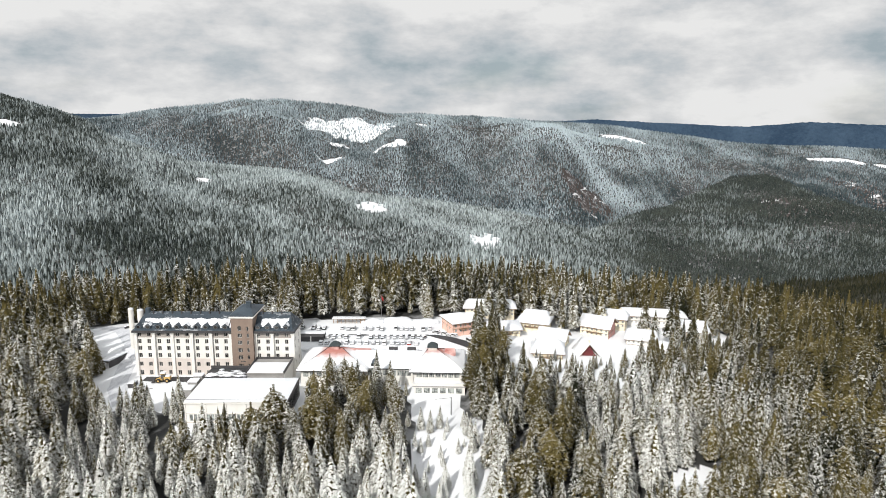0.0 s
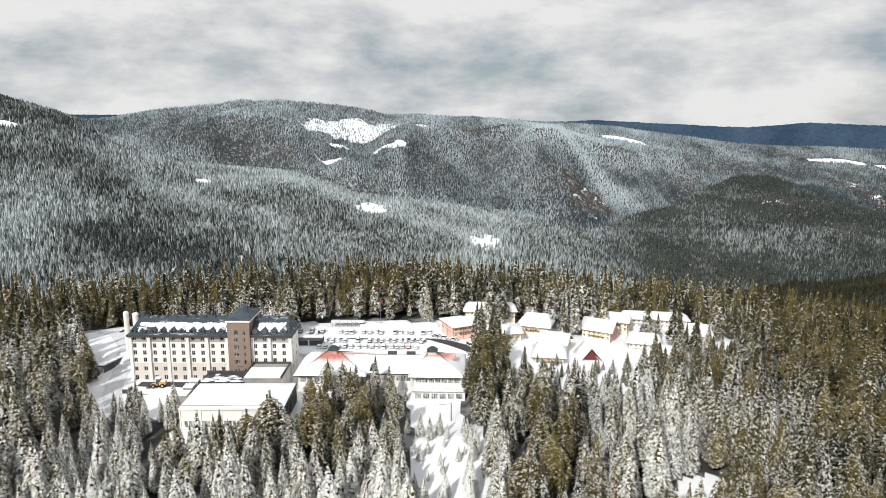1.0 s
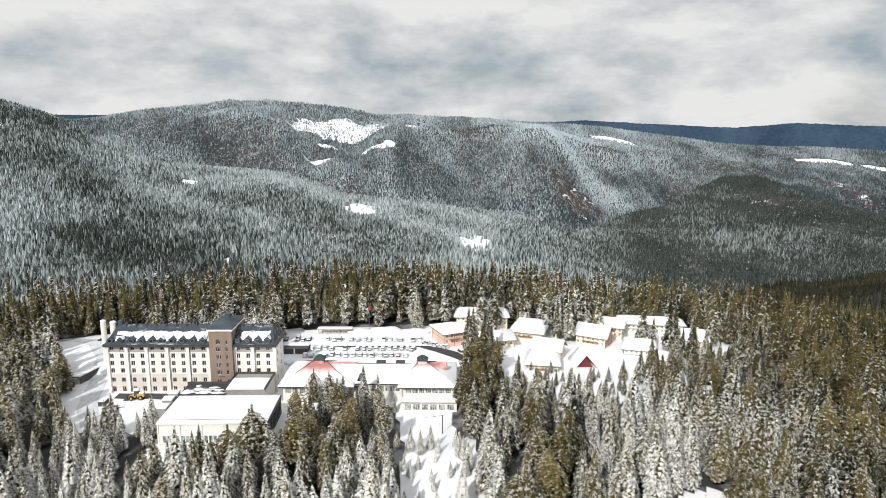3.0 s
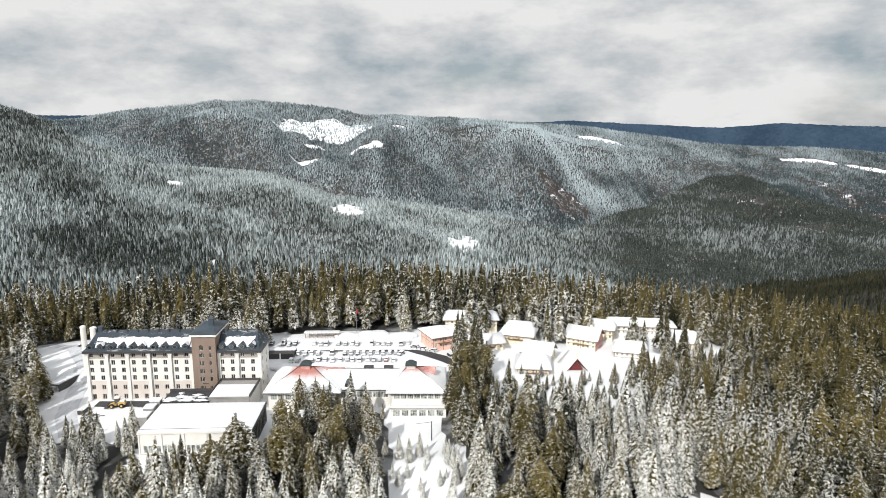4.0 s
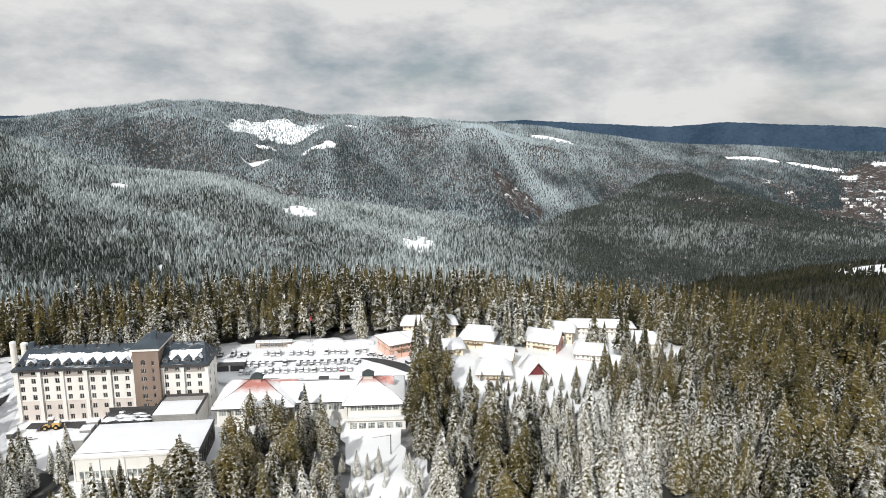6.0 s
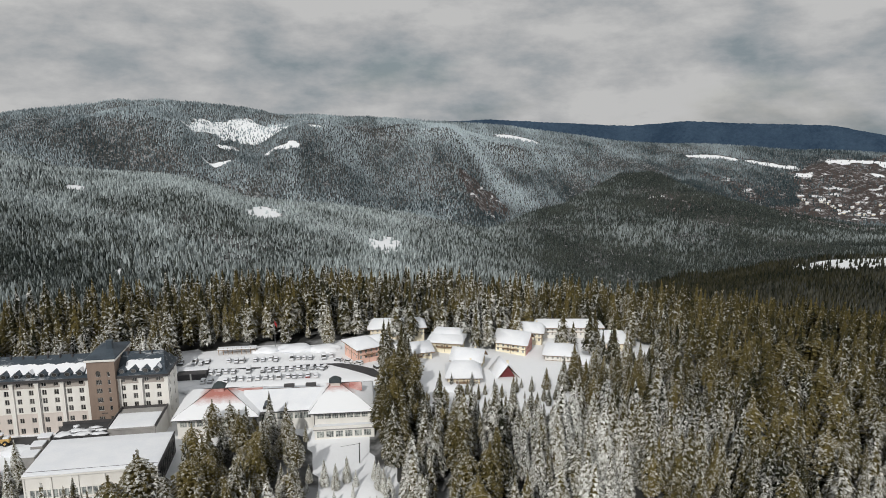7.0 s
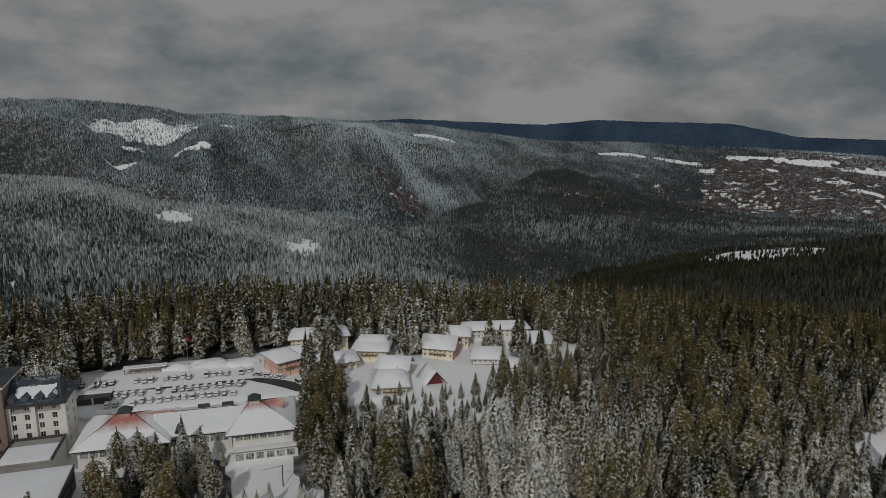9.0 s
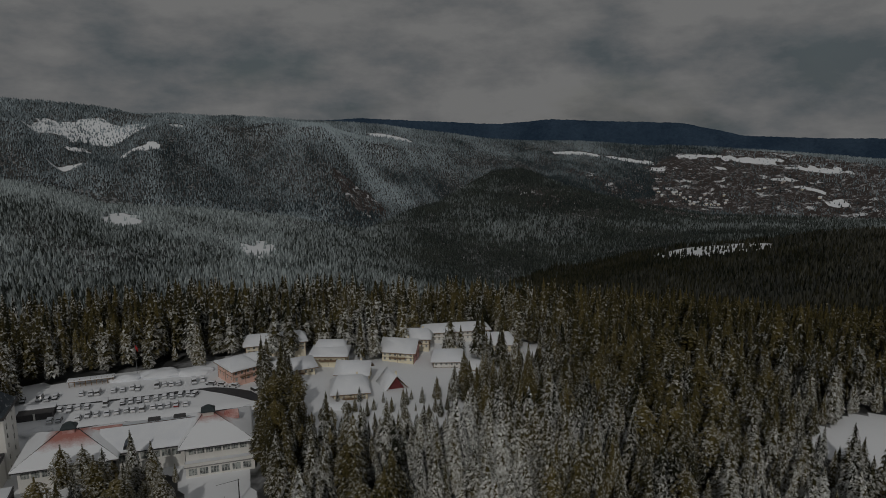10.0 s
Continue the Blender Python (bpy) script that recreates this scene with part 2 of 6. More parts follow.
def bumps(x, y, size, seed=0, octaves=4, gain=0.5):
    """Smooth noise between about -1 and 1 with the given largest size in metres."""
    total, amp, norm = 0.0, 1.0, 0.0
    for k in range(octaves):
        u, v = x / size + 37.1 * k, y / size - 11.7 * k
        iu, iv = np.floor(u).astype(np.int64), np.floor(v).astype(np.int64)
        fu, fv = u - iu, v - iv
        fu, fv = fu * fu * (3 - 2 * fu), fv * fv * (3 - 2 * fv)
        a = lattice(iu, iv, seed + k) * (1 - fu) + lattice(iu + 1, iv, seed + k) * fu
        b = lattice(iu, iv + 1, seed + k) * (1 - fu) + lattice(iu + 1, iv + 1, seed + k) * fu
        total = total + amp * ((a * (1 - fv) + b * fv) * 2 - 1)
        norm += amp
        amp, size = amp * gain, size / 2.03
    return total / norm


def step(v, a, b):
    t = np.clip((v - a) / (b - a), 0, 1)
    return t * t * (3 - 2 * t)


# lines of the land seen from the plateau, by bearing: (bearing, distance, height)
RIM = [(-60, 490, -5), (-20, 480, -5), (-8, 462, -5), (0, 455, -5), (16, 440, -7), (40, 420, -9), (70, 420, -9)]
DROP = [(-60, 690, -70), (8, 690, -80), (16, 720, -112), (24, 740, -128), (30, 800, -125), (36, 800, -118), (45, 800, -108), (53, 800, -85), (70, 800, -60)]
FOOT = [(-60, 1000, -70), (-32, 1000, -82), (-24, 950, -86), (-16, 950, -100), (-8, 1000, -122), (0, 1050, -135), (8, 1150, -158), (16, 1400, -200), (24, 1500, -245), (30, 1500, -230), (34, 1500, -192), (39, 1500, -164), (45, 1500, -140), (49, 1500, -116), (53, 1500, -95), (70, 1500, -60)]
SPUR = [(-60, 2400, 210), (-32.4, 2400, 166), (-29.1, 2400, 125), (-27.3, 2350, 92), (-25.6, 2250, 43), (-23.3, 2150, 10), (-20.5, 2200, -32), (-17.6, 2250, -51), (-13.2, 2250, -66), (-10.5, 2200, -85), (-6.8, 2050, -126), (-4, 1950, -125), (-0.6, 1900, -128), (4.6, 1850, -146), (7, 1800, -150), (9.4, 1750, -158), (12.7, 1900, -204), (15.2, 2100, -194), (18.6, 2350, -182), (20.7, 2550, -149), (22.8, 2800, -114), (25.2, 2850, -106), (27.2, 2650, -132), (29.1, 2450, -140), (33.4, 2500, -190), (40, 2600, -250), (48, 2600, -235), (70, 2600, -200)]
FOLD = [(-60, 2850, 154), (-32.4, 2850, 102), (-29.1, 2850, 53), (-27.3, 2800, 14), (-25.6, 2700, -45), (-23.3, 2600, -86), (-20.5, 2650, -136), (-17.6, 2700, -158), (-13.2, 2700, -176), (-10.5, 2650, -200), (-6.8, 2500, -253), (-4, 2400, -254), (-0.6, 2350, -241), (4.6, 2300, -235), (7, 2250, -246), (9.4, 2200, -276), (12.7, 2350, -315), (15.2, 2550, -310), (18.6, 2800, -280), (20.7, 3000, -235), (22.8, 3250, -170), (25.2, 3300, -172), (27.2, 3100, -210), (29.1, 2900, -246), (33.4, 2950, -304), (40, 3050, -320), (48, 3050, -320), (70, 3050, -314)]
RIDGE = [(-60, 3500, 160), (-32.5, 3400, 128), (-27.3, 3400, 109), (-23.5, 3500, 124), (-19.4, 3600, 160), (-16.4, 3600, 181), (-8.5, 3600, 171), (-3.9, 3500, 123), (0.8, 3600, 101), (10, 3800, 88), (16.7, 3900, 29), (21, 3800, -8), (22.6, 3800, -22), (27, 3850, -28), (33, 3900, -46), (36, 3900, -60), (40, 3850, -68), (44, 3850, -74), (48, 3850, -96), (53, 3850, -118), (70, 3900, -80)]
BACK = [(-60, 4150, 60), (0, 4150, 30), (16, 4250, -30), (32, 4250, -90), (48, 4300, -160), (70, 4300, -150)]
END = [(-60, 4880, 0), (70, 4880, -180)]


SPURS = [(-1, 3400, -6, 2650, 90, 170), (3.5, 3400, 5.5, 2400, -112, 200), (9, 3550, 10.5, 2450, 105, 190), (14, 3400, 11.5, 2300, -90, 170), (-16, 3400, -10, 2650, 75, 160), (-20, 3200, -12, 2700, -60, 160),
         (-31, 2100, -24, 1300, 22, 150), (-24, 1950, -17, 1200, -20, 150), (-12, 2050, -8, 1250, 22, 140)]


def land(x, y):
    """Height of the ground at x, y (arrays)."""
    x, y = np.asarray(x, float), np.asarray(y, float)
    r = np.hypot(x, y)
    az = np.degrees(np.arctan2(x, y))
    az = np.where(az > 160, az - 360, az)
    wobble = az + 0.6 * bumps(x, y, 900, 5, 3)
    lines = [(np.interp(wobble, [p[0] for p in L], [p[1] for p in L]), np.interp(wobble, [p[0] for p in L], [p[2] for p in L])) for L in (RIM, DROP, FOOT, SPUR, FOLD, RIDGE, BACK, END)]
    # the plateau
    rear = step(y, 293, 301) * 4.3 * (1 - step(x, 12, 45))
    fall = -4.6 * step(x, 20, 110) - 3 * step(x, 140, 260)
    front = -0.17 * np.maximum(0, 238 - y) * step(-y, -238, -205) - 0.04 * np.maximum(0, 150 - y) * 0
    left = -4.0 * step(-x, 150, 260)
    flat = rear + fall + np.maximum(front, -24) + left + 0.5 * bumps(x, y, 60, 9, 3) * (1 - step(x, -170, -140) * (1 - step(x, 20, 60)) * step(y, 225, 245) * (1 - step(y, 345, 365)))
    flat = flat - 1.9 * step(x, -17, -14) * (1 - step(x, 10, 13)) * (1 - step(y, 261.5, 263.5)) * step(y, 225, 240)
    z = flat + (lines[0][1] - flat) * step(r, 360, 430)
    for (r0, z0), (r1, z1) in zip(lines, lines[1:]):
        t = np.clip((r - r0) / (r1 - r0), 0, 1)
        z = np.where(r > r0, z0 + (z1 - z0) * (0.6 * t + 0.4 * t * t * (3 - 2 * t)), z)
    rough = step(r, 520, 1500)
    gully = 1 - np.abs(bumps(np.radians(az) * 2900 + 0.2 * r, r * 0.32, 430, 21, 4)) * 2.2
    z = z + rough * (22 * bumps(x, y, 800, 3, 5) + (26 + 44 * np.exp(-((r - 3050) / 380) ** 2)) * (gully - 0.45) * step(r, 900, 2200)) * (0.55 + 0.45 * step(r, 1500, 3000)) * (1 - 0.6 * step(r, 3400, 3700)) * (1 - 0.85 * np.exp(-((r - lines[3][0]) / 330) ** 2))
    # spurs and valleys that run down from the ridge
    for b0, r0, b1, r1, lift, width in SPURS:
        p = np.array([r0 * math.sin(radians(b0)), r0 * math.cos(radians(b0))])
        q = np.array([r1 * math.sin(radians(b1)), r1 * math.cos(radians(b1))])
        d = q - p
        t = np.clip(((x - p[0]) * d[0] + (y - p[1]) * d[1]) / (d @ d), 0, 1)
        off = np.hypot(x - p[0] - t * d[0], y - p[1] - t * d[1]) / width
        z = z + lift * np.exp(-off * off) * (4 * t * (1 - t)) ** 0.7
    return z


def joined(name, verts, faces, mat, smooth=False):
    me = bpy.data.meshes.new(name)
    verts, faces = np.asarray(verts, np.float32), np.asarray(faces, np.int32)
    k = faces.shape[1]
    me.vertices.add(len(verts))
    me.vertices.foreach_set("co", verts.ravel())
    me.loops.add(faces.size)
    me.loops.foreach_set("vertex_index", faces.ravel())
    me.polygons.add(len(faces))
    me.polygons.foreach_set("loop_start", np.arange(0, faces.size, k, dtype=np.int32))
    me.polygons.foreach_set("use_smooth", np.full(len(faces), smooth))
    me.update(calc_edges=True)
    me.materials.append(mat)
    return me


# clearings on the slopes: bearing, distance, half width, half depth, share of trees left
CLEARINGS = [(-7.4, 3280, 245, 100, 0.4), (-4.4, 2965, 78, 34, 0.15), (-9.3, 2920, 62, 22, 0.2), (-8.6, 3075, 60, 18, 0.2), (-1.9, 3170, 34, 26, 0.3), (14.6, 3610, 105, 44, 0.02), (4.8, 3570, 36, 14, 0.1), (-6.2, 1770, 40, 130, 0.02), (3.8, 1390, 30, 85, 0.06), (-19.2, 1870, 26, 34, 0.0), (-32.2, 1930, 42, 40, 0.0), (30.0, 3620, 120, 34, 0.0), (34.0, 3630, 120, 34, 0.1), (40.1, 1462, 105, 70, 0.12), (-16.7, 1030, 3, 24, 0.0)]
# open, terraced land of the far valley
FIELDS = [(39.0, 3700, 105, 30, 0.25), (43.0, 3690, 150, 34, 0.2), (47.8, 3640, 140, 30, 0.25), (36.2, 3560, 70, 24, 0.35), (45.4, 3480, 80, 20, 0.4), (47.2, 3390, 70, 22, 0.4), (48.8, 3290, 60, 26, 0.4), (41.2, 3560, 60, 16, 0.4)]
SPARSE = [(12.1, 2740, 95, 110, 0.15), (45.0, 2930, 640, 830, 0.17), (29.5, 2300, 170, 140, 0.80), (33, 3250, 160, 120, 0.6)]


def cleared(x, y, spots):
    """1 deep inside a clearing, 0 outside; and the share of trees left."""
    az, r = np.degrees(np.arctan2(x, y)), np.hypot(x, y)
    keep, deep = np.ones(np.shape(x)), np.zeros(np.shape(x))
    for b, d, w, dp, left in spots:
        u, v = (az - b) * math.pi / 180 * r / w, (r - d) / dp
        e = u * u + v * v + 1.5 * bumps(x, y, max(20, 0.7 * min(w, dp)), 71, 4)
        keep = np.where(e < 1, left, keep)
        deep = np.maximum(deep, np.clip(1.5 - e, 0, 1))
    return keep, deep


# stands that hold more or less frost, with cloud shadow painted in as low amounts: bearing, distance, spread of each,
# amount
FROST_SHADE = [(35, 2100, 6, 620, -0.35), (36, 3300, 5, 260, -0.25), (-26, 1500, 8, 620, -0.08), (-30, 2250, 6, 380, -0.06), (-30.7, 1400, 2.2, 220, 0.50), (-30, 900, 7, 200, 0.45), (5, 1300, 9, 480, 0.18), (-17.2, 3070, 2.6, 75, -0.5), (3.5, 2950, 3.0, 260, -0.42), (9, 3250, 4.5, 380, 0.30), (17, 3300, 4, 350, 0.14), (27, 3350, 3.2, 300, -0.5), (24, 2750, 6, 500, -0.35), (34, 2900, 6, 500, -0.4), (-8, 2000, 9, 600, 0.12), (18.5, 2150, 6.5, 480, -0.46), (30, 2200, 8, 750, -0.46), (27, 1150, 13, 480, -0.45), (36, 3400, 8, 600, -0.18), (44, 2300, 10, 1000, -0.40), (-20, 1250, 7, 260, -0.14), (-13, 3350, 4, 200, 0.15)]


def frost_shade_at(x, y):
    az, r = np.degrees(np.arctan2(x, y)), np.hypot(x, y)
    return sum(a * np.exp(-((az - b) / db) ** 2 - ((r - d) / dr) ** 2) for b, d, db, dr, a in FROST_SHADE)


# open ground: polygons in plan
OPEN = [
    [(-141, 256), (-128, 243), (-97, 243), (-97, 219), (-66, 217), (-66, 227), (-51, 227), (-51, 258), (-46, 262), (-14, 262), (-13, 240), (-2, 232), (7, 240), (8, 262), (15, 280), (17, 300), (16, 336), (-4, 349), (-74, 347), (-74, 302), (-136, 298)],
    [(-178, 346), (-142, 354), (-130, 304), (-130, 262), (-118, 246), (-126, 240), (-136, 252), (-152, 284), (-180, 330)],
    [(44, 303), (60, 301), (80, 302), (92, 318), (78, 344), (60, 342), (50, 324)],
    [(60, 302), (95, 303), (103, 322), (98, 346), (76, 345)],
    [(36, 318), (58, 316), (62, 340), (40, 346), (24, 335), (26, 326)],
    [(96, 318), (116, 316), (118, 330), (100, 332)],
    [(29, 298), (40, 302), (44, 318), (30, 324)],
    [(126, 330), (150, 326), (152, 344), (132, 346)],
    [(98, 350), (140, 346), (140, 362), (101, 366)],
    [(15, 316), (28, 322), (27, 348), (10, 352), (-6, 350), (-2, 334)],
    [(71, 194), (72, 201), (79, 211), (91, 214), (96, 206), (91, 192)],
    [(203, 221), (212, 228), (238, 234), (258, 228), (252, 198), (216, 186), (208, 204)],
]


def inside(x, y, pts):
    hit = np.zeros(len(x), bool)
    for (x0, y0), (x1, y1) in zip(pts, pts[1:] + pts[:1]):
        cross = ((y0 > y) != (y1 > y)) & (x < (x1 - x0) * (y - y0) / (y1 - y0 + 1e-9) + x0)
        hit ^= cross
    return hit


# snow lies open here; elsewhere the forest floor is painted dark for tree shade, with patches of snow
SNOWFIELDS = OPEN + [[(-10, 296), (40, 290), (100, 294), (152, 318), (162, 372), (100, 380), (10, 368)], [(-184, 250), (-150, 246), (-130, 300), (-150, 352), (-190, 348)], [(-11, 240), (13, 240), (22, 150), (-6, 150)], [(22, 276), (60, 268), (96, 276), (124, 304), (24, 312)]]


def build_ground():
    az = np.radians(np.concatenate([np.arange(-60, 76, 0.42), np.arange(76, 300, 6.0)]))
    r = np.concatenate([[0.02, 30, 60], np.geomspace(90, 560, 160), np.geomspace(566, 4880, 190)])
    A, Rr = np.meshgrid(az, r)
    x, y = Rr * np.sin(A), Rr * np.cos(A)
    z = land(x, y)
    n, m = len(r), len(az)
    v = np.stack([x, y, z], -1).reshape(-1, 3)
    i, j = np.meshgrid(np.arange(n - 1), np.arange(m), indexing="ij")
    j2 = (j + 1) % m
    f = np.stack([i * m + j, i * m + j2, (i + 1) * m + j2, (i + 1) * m + j], -1).reshape(-1, 4)[:, ::-1]
    me = joined("ground", v, f, snowy_ground, True)
    near = np.zeros(len(v))
    close = np.nonzero(np.hypot(v[:, 0], v[:, 1]) < 640)[0]
    cx, cy = v[close, 0], v[close, 1]
    wob_x, wob_y = 3.0 * bumps(cx, cy, 14, 81, 2), 3.0 * bumps(cx, cy, 14, 87, 2)
    for p in SNOWFIELDS:
        near[close] = np.maximum(near[close], inside(cx + wob_x, cy + wob_y, p))
    near[close] = np.maximum(near[close], 0.26 + 0.2 * bumps(cx, cy, 30, 85, 3))
    mark = me.attributes.new("open_land", "FLOAT", "POINT")
    mark.data.foreach_set("value", np.maximum(near, cleared(v[:, 0], v[:, 1], CLEARINGS + FIELDS)[1]).astype(np.float32))
    scrub = me.attributes.new("scrub", "FLOAT", "POINT")
    scrub.data.foreach_set("value", cleared(v[:, 0], v[:, 1], SPARSE)[1].astype(np.float32))
    tagged(new("ground", me), "snow-covered plateau, valley and mountain slopes", "ground", kind="structure")


build_ground()


def build_far_ridge():
    crest = [(-60, 150), (-32, 112), (-23, 116), (-10, 60), (8, 72), (12.7, 92), (16, 72), (24, 48), (28, 80), (32, 68), (38, 56), (42.5, -22), (48, -34), (75, -30)]
    az = np.arange(-60, 75, 0.12)
    top = np.interp(az, [c[0] for c in crest], [c[1] for c in crest])
    top = top + 5 * bumps(az * 60, az * 0, 160, 31, 5) + 4.0 * np.random.RandomState(4).rand(len(az))
    rows = []
    for k, s in enumerate((0.0, 0.25, 0.5, 0.75, 1.0)):
        rr = 4480 + 260 * s
        rows.append(np.stack([rr * np.sin(np.radians(az)), rr * np.cos(np.radians(az)), -260 + (top + 260) * (s ** 0.8) + (0 if k in (0, 4) else 1) * 14 * bumps(az * 80, az * 0 + k * 400, 300, 8, 4)], -1))
    v = np.concatenate(rows)
    m = len(az)
    i, j = np.meshgrid(np.arange(4), np.arange(m - 1), indexing="ij")
    f = np.stack([i * m + j, i * m + j + 1, (i + 1) * m + j + 1, (i + 1) * m + j], -1).reshape(-1, 4)
    tagged(new("backdrop", joined("backdrop", v, f, hazed_woods, True)), "distant wooded mountain ridge under clouds, haze blue in its colour", "mountain", kind="structure")


build_far_ridge()


# ---- helpers for things ----
def part(name, bm, mat, parent, label="", smooth=False):
    me = bpy.data.meshes.new(name)
    if smooth:
        for f in bm.faces:
            f.smooth = True
    bm.to_mesh(me)
    bm.free()
    me.materials.append(mat)
    ob = new(name, me)
    ob.parent = parent
    return tagged(ob, label)


def share(name, me, parent, m, label=""):
    ob = new(name, me)
    ob.parent = parent
    ob.matrix_basis = m
    return tagged(ob, label)


def mesh_of(name, bm, mat):
    me = bpy.data.meshes.new(name)
    bm.to_mesh(me)
    bm.free()
    me.materials.append(mat)
    return me


def box(bm, x0, x1, y0, y1, z0, z1, bevel=0.0):
    r = bmesh.ops.create_cube(bm, size=1.0, matrix=Matrix.Translation(((x0 + x1) / 2, (y0 + y1) / 2, (z0 + z1) / 2)) @ Matrix.Diagonal((x1 - x0, y1 - y0, z1 - z0, 1)))
    if bevel:
        bmesh.ops.bevel(bm, geom=list({e for v in r["verts"] for e in v.link_edges}), offset=bevel, segments=2, affect="EDGES", profile=0.6)
    return bm


def boxed(*a, **k):
    return box(bmesh.new(), *a, **k)


def tube(bm, p, q, r0, r1, sides=8):
    p, q = Vector(p), Vector(q)
    d = q - p
    m = Matrix.Translation((p + q) / 2) @ d.to_track_quat("Z", "Y").to_matrix().to_4x4()
    bmesh.ops.create_cone(bm, cap_ends=True, segments=sides, radius1=r0, radius2=r1, depth=d.length, matrix=m)
    return bm


def poly(bm, pts, faces):
    vs = [bm.verts.new(p) for p in pts]
    for f in faces:
        bm.faces.new([vs[i] for i in f])
    return bm


def opened_wall(length, z0, z1, holes, thick=0.35):
    """A wall along x that faces -y, with openings (x0, x1, z0, z1) right through it."""
    bm = bmesh.new()
    xs = sorted({0.0, length, *[h[0] for h in holes], *[h[1] for h in holes]})
    zs = sorted({z0, z1, *[h[2] for h in holes], *[h[3] for h in holes]})
    vert = {}

    def v(i, k, j):
        if (i, k, j) not in vert:
            vert[i, k, j] = bm.verts.new((xs[i], thick * k, zs[j]))
        return vert[i, k, j]

    def solid(i, j):
        if not (0 <= i < len(xs) - 1 and 0 <= j < len(zs) - 1):
            return False
        cx, cz = (xs[i] + xs[i + 1]) / 2, (zs[j] + zs[j + 1]) / 2
        return not any(h[0] < cx < h[1] and h[2] < cz < h[3] for h in holes)

    for i in range(len(xs) - 1):
        for j in range(len(zs) - 1):
            if not solid(i, j):
                continue
            bm.faces.new((v(i, 0, j), v(i + 1, 0, j), v(i + 1, 0, j + 1), v(i, 0, j + 1)))
            bm.faces.new((v(i, 1, j), v(i, 1, j + 1), v(i + 1, 1, j + 1), v(i + 1, 1, j)))
            if not solid(i - 1, j):
                bm.faces.new((v(i, 0, j), v(i, 0, j + 1), v(i, 1, j + 1), v(i, 1, j)))
            if not solid(i + 1, j):
                bm.faces.new((v(i + 1, 0, j), v(i + 1, 1, j), v(i + 1, 1, j + 1), v(i + 1, 0, j + 1)))
            if not solid(i, j - 1):
                bm.faces.new((v(i, 0, j), v(i, 1, j), v(i + 1, 1, j), v(i + 1, 0, j)))
            if not solid(i, j + 1):
                bm.faces.new((v(i, 0, j + 1), v(i + 1, 0, j + 1), v(i + 1, 1, j + 1), v(i, 1, j + 1)))
    return bm


WINDOWS = {}


def window(parent, x, y, z, w, h, mat, rz=0, mullions=1, glass=None):
    """A window in an opening of width w and height h, middle of the sill line at x, y, z; it faces -y before the turn rz."""
    glass = glass or glass_dark
    key = (round(w, 2), round(h, 2), mat.name, mullions, glass.name)
    if key not in WINDOWS:
        b, d = 0.09, 0.1
        n = mullions + 1
        lights = [(b + k * (w - b) / n, (k + 1) * (w - b) / n, b, h - b) for k in range(n)]
        bm = opened_wall(w, 0.0, h, lights, d)
        bmesh.ops.translate(bm, vec=(-w / 2, 0, 0), verts=bm.verts[:])
        WINDOWS[key] = (mesh_of("window", bm, mat), mesh_of("pane", boxed(-w / 2 + 0.02, w / 2 - 0.02, 0.05, 0.075, 0.02, h - 0.02), glass))
    fr, gl = WINDOWS[key]
    ob = share("window", fr, parent, Matrix.Translation((x, y, z)) @ Matrix.Rotation(radians(rz), 4, "Z"))
    share("pane", gl, ob, Matrix())
    return ob


def thing(name, m, label, category, group="", kind=""):
    e = new(name)
    e.matrix_basis = m
    return tagged(e, label, category, group, kind)


def hip(bm, x0, x1, y0, y1, z, top, inset0, inset1, thick=0.3):
    """A hipped or (inset 0) gabled roof with the ridge along x, over its eaves at height z."""
    ym = (y0 + y1) / 2
    pts = [(x0, y0, z), (x1, y0, z), (x1, y1, z), (x0, y1, z), (x0 + inset0, ym, top), (x1 - inset1, ym, top)]
    low = [(p[0], p[1], p[2] - thick) for p in pts[:4]]
    poly(bm, pts + low, [(0, 1, 5, 4), (2, 3, 4, 5), (1, 2, 5), (3, 0, 4), (0, 6, 7, 1), (1, 7, 8, 2), (2, 8, 9, 3), (3, 9, 6, 0), (9, 8, 7, 6)])
    return bm


def gabled(bm, x0, x1, y0, y1, z, top, thick):
    """A saddle roof of even thickness with the ridge along x and open gables."""
    ym = (y0 + y1) / 2
    prof = [(y0, z), (ym, top), (y1, z), (y1, z - thick), (ym, top - thick), (y0, z - thick)]
    poly(bm, [(x, y, h) for x in (x0, x1) for y, h in prof], [(0, 1, 4, 5), (1, 2, 3, 4), (11, 10, 7, 6), (10, 9, 8, 7)] + [(k, k + 6, (k + 1) % 6 + 6, (k + 1) % 6) for k in range(6)])
    bmesh.ops.recalc_face_normals(bm, faces=bm.faces[:])
    return bm


def uneven(bm, amount, size, seed, cuts=0):
    if cuts:
        bmesh.ops.subdivide_edges(bm, edges=bm.edges[:], cuts=cuts, use_grid_fill=True)
    for v in bm.verts:
        v.co.z += amount * noise.noise(Vector((v.co.x / size + seed, v.co.y / size, seed)))
    return bm


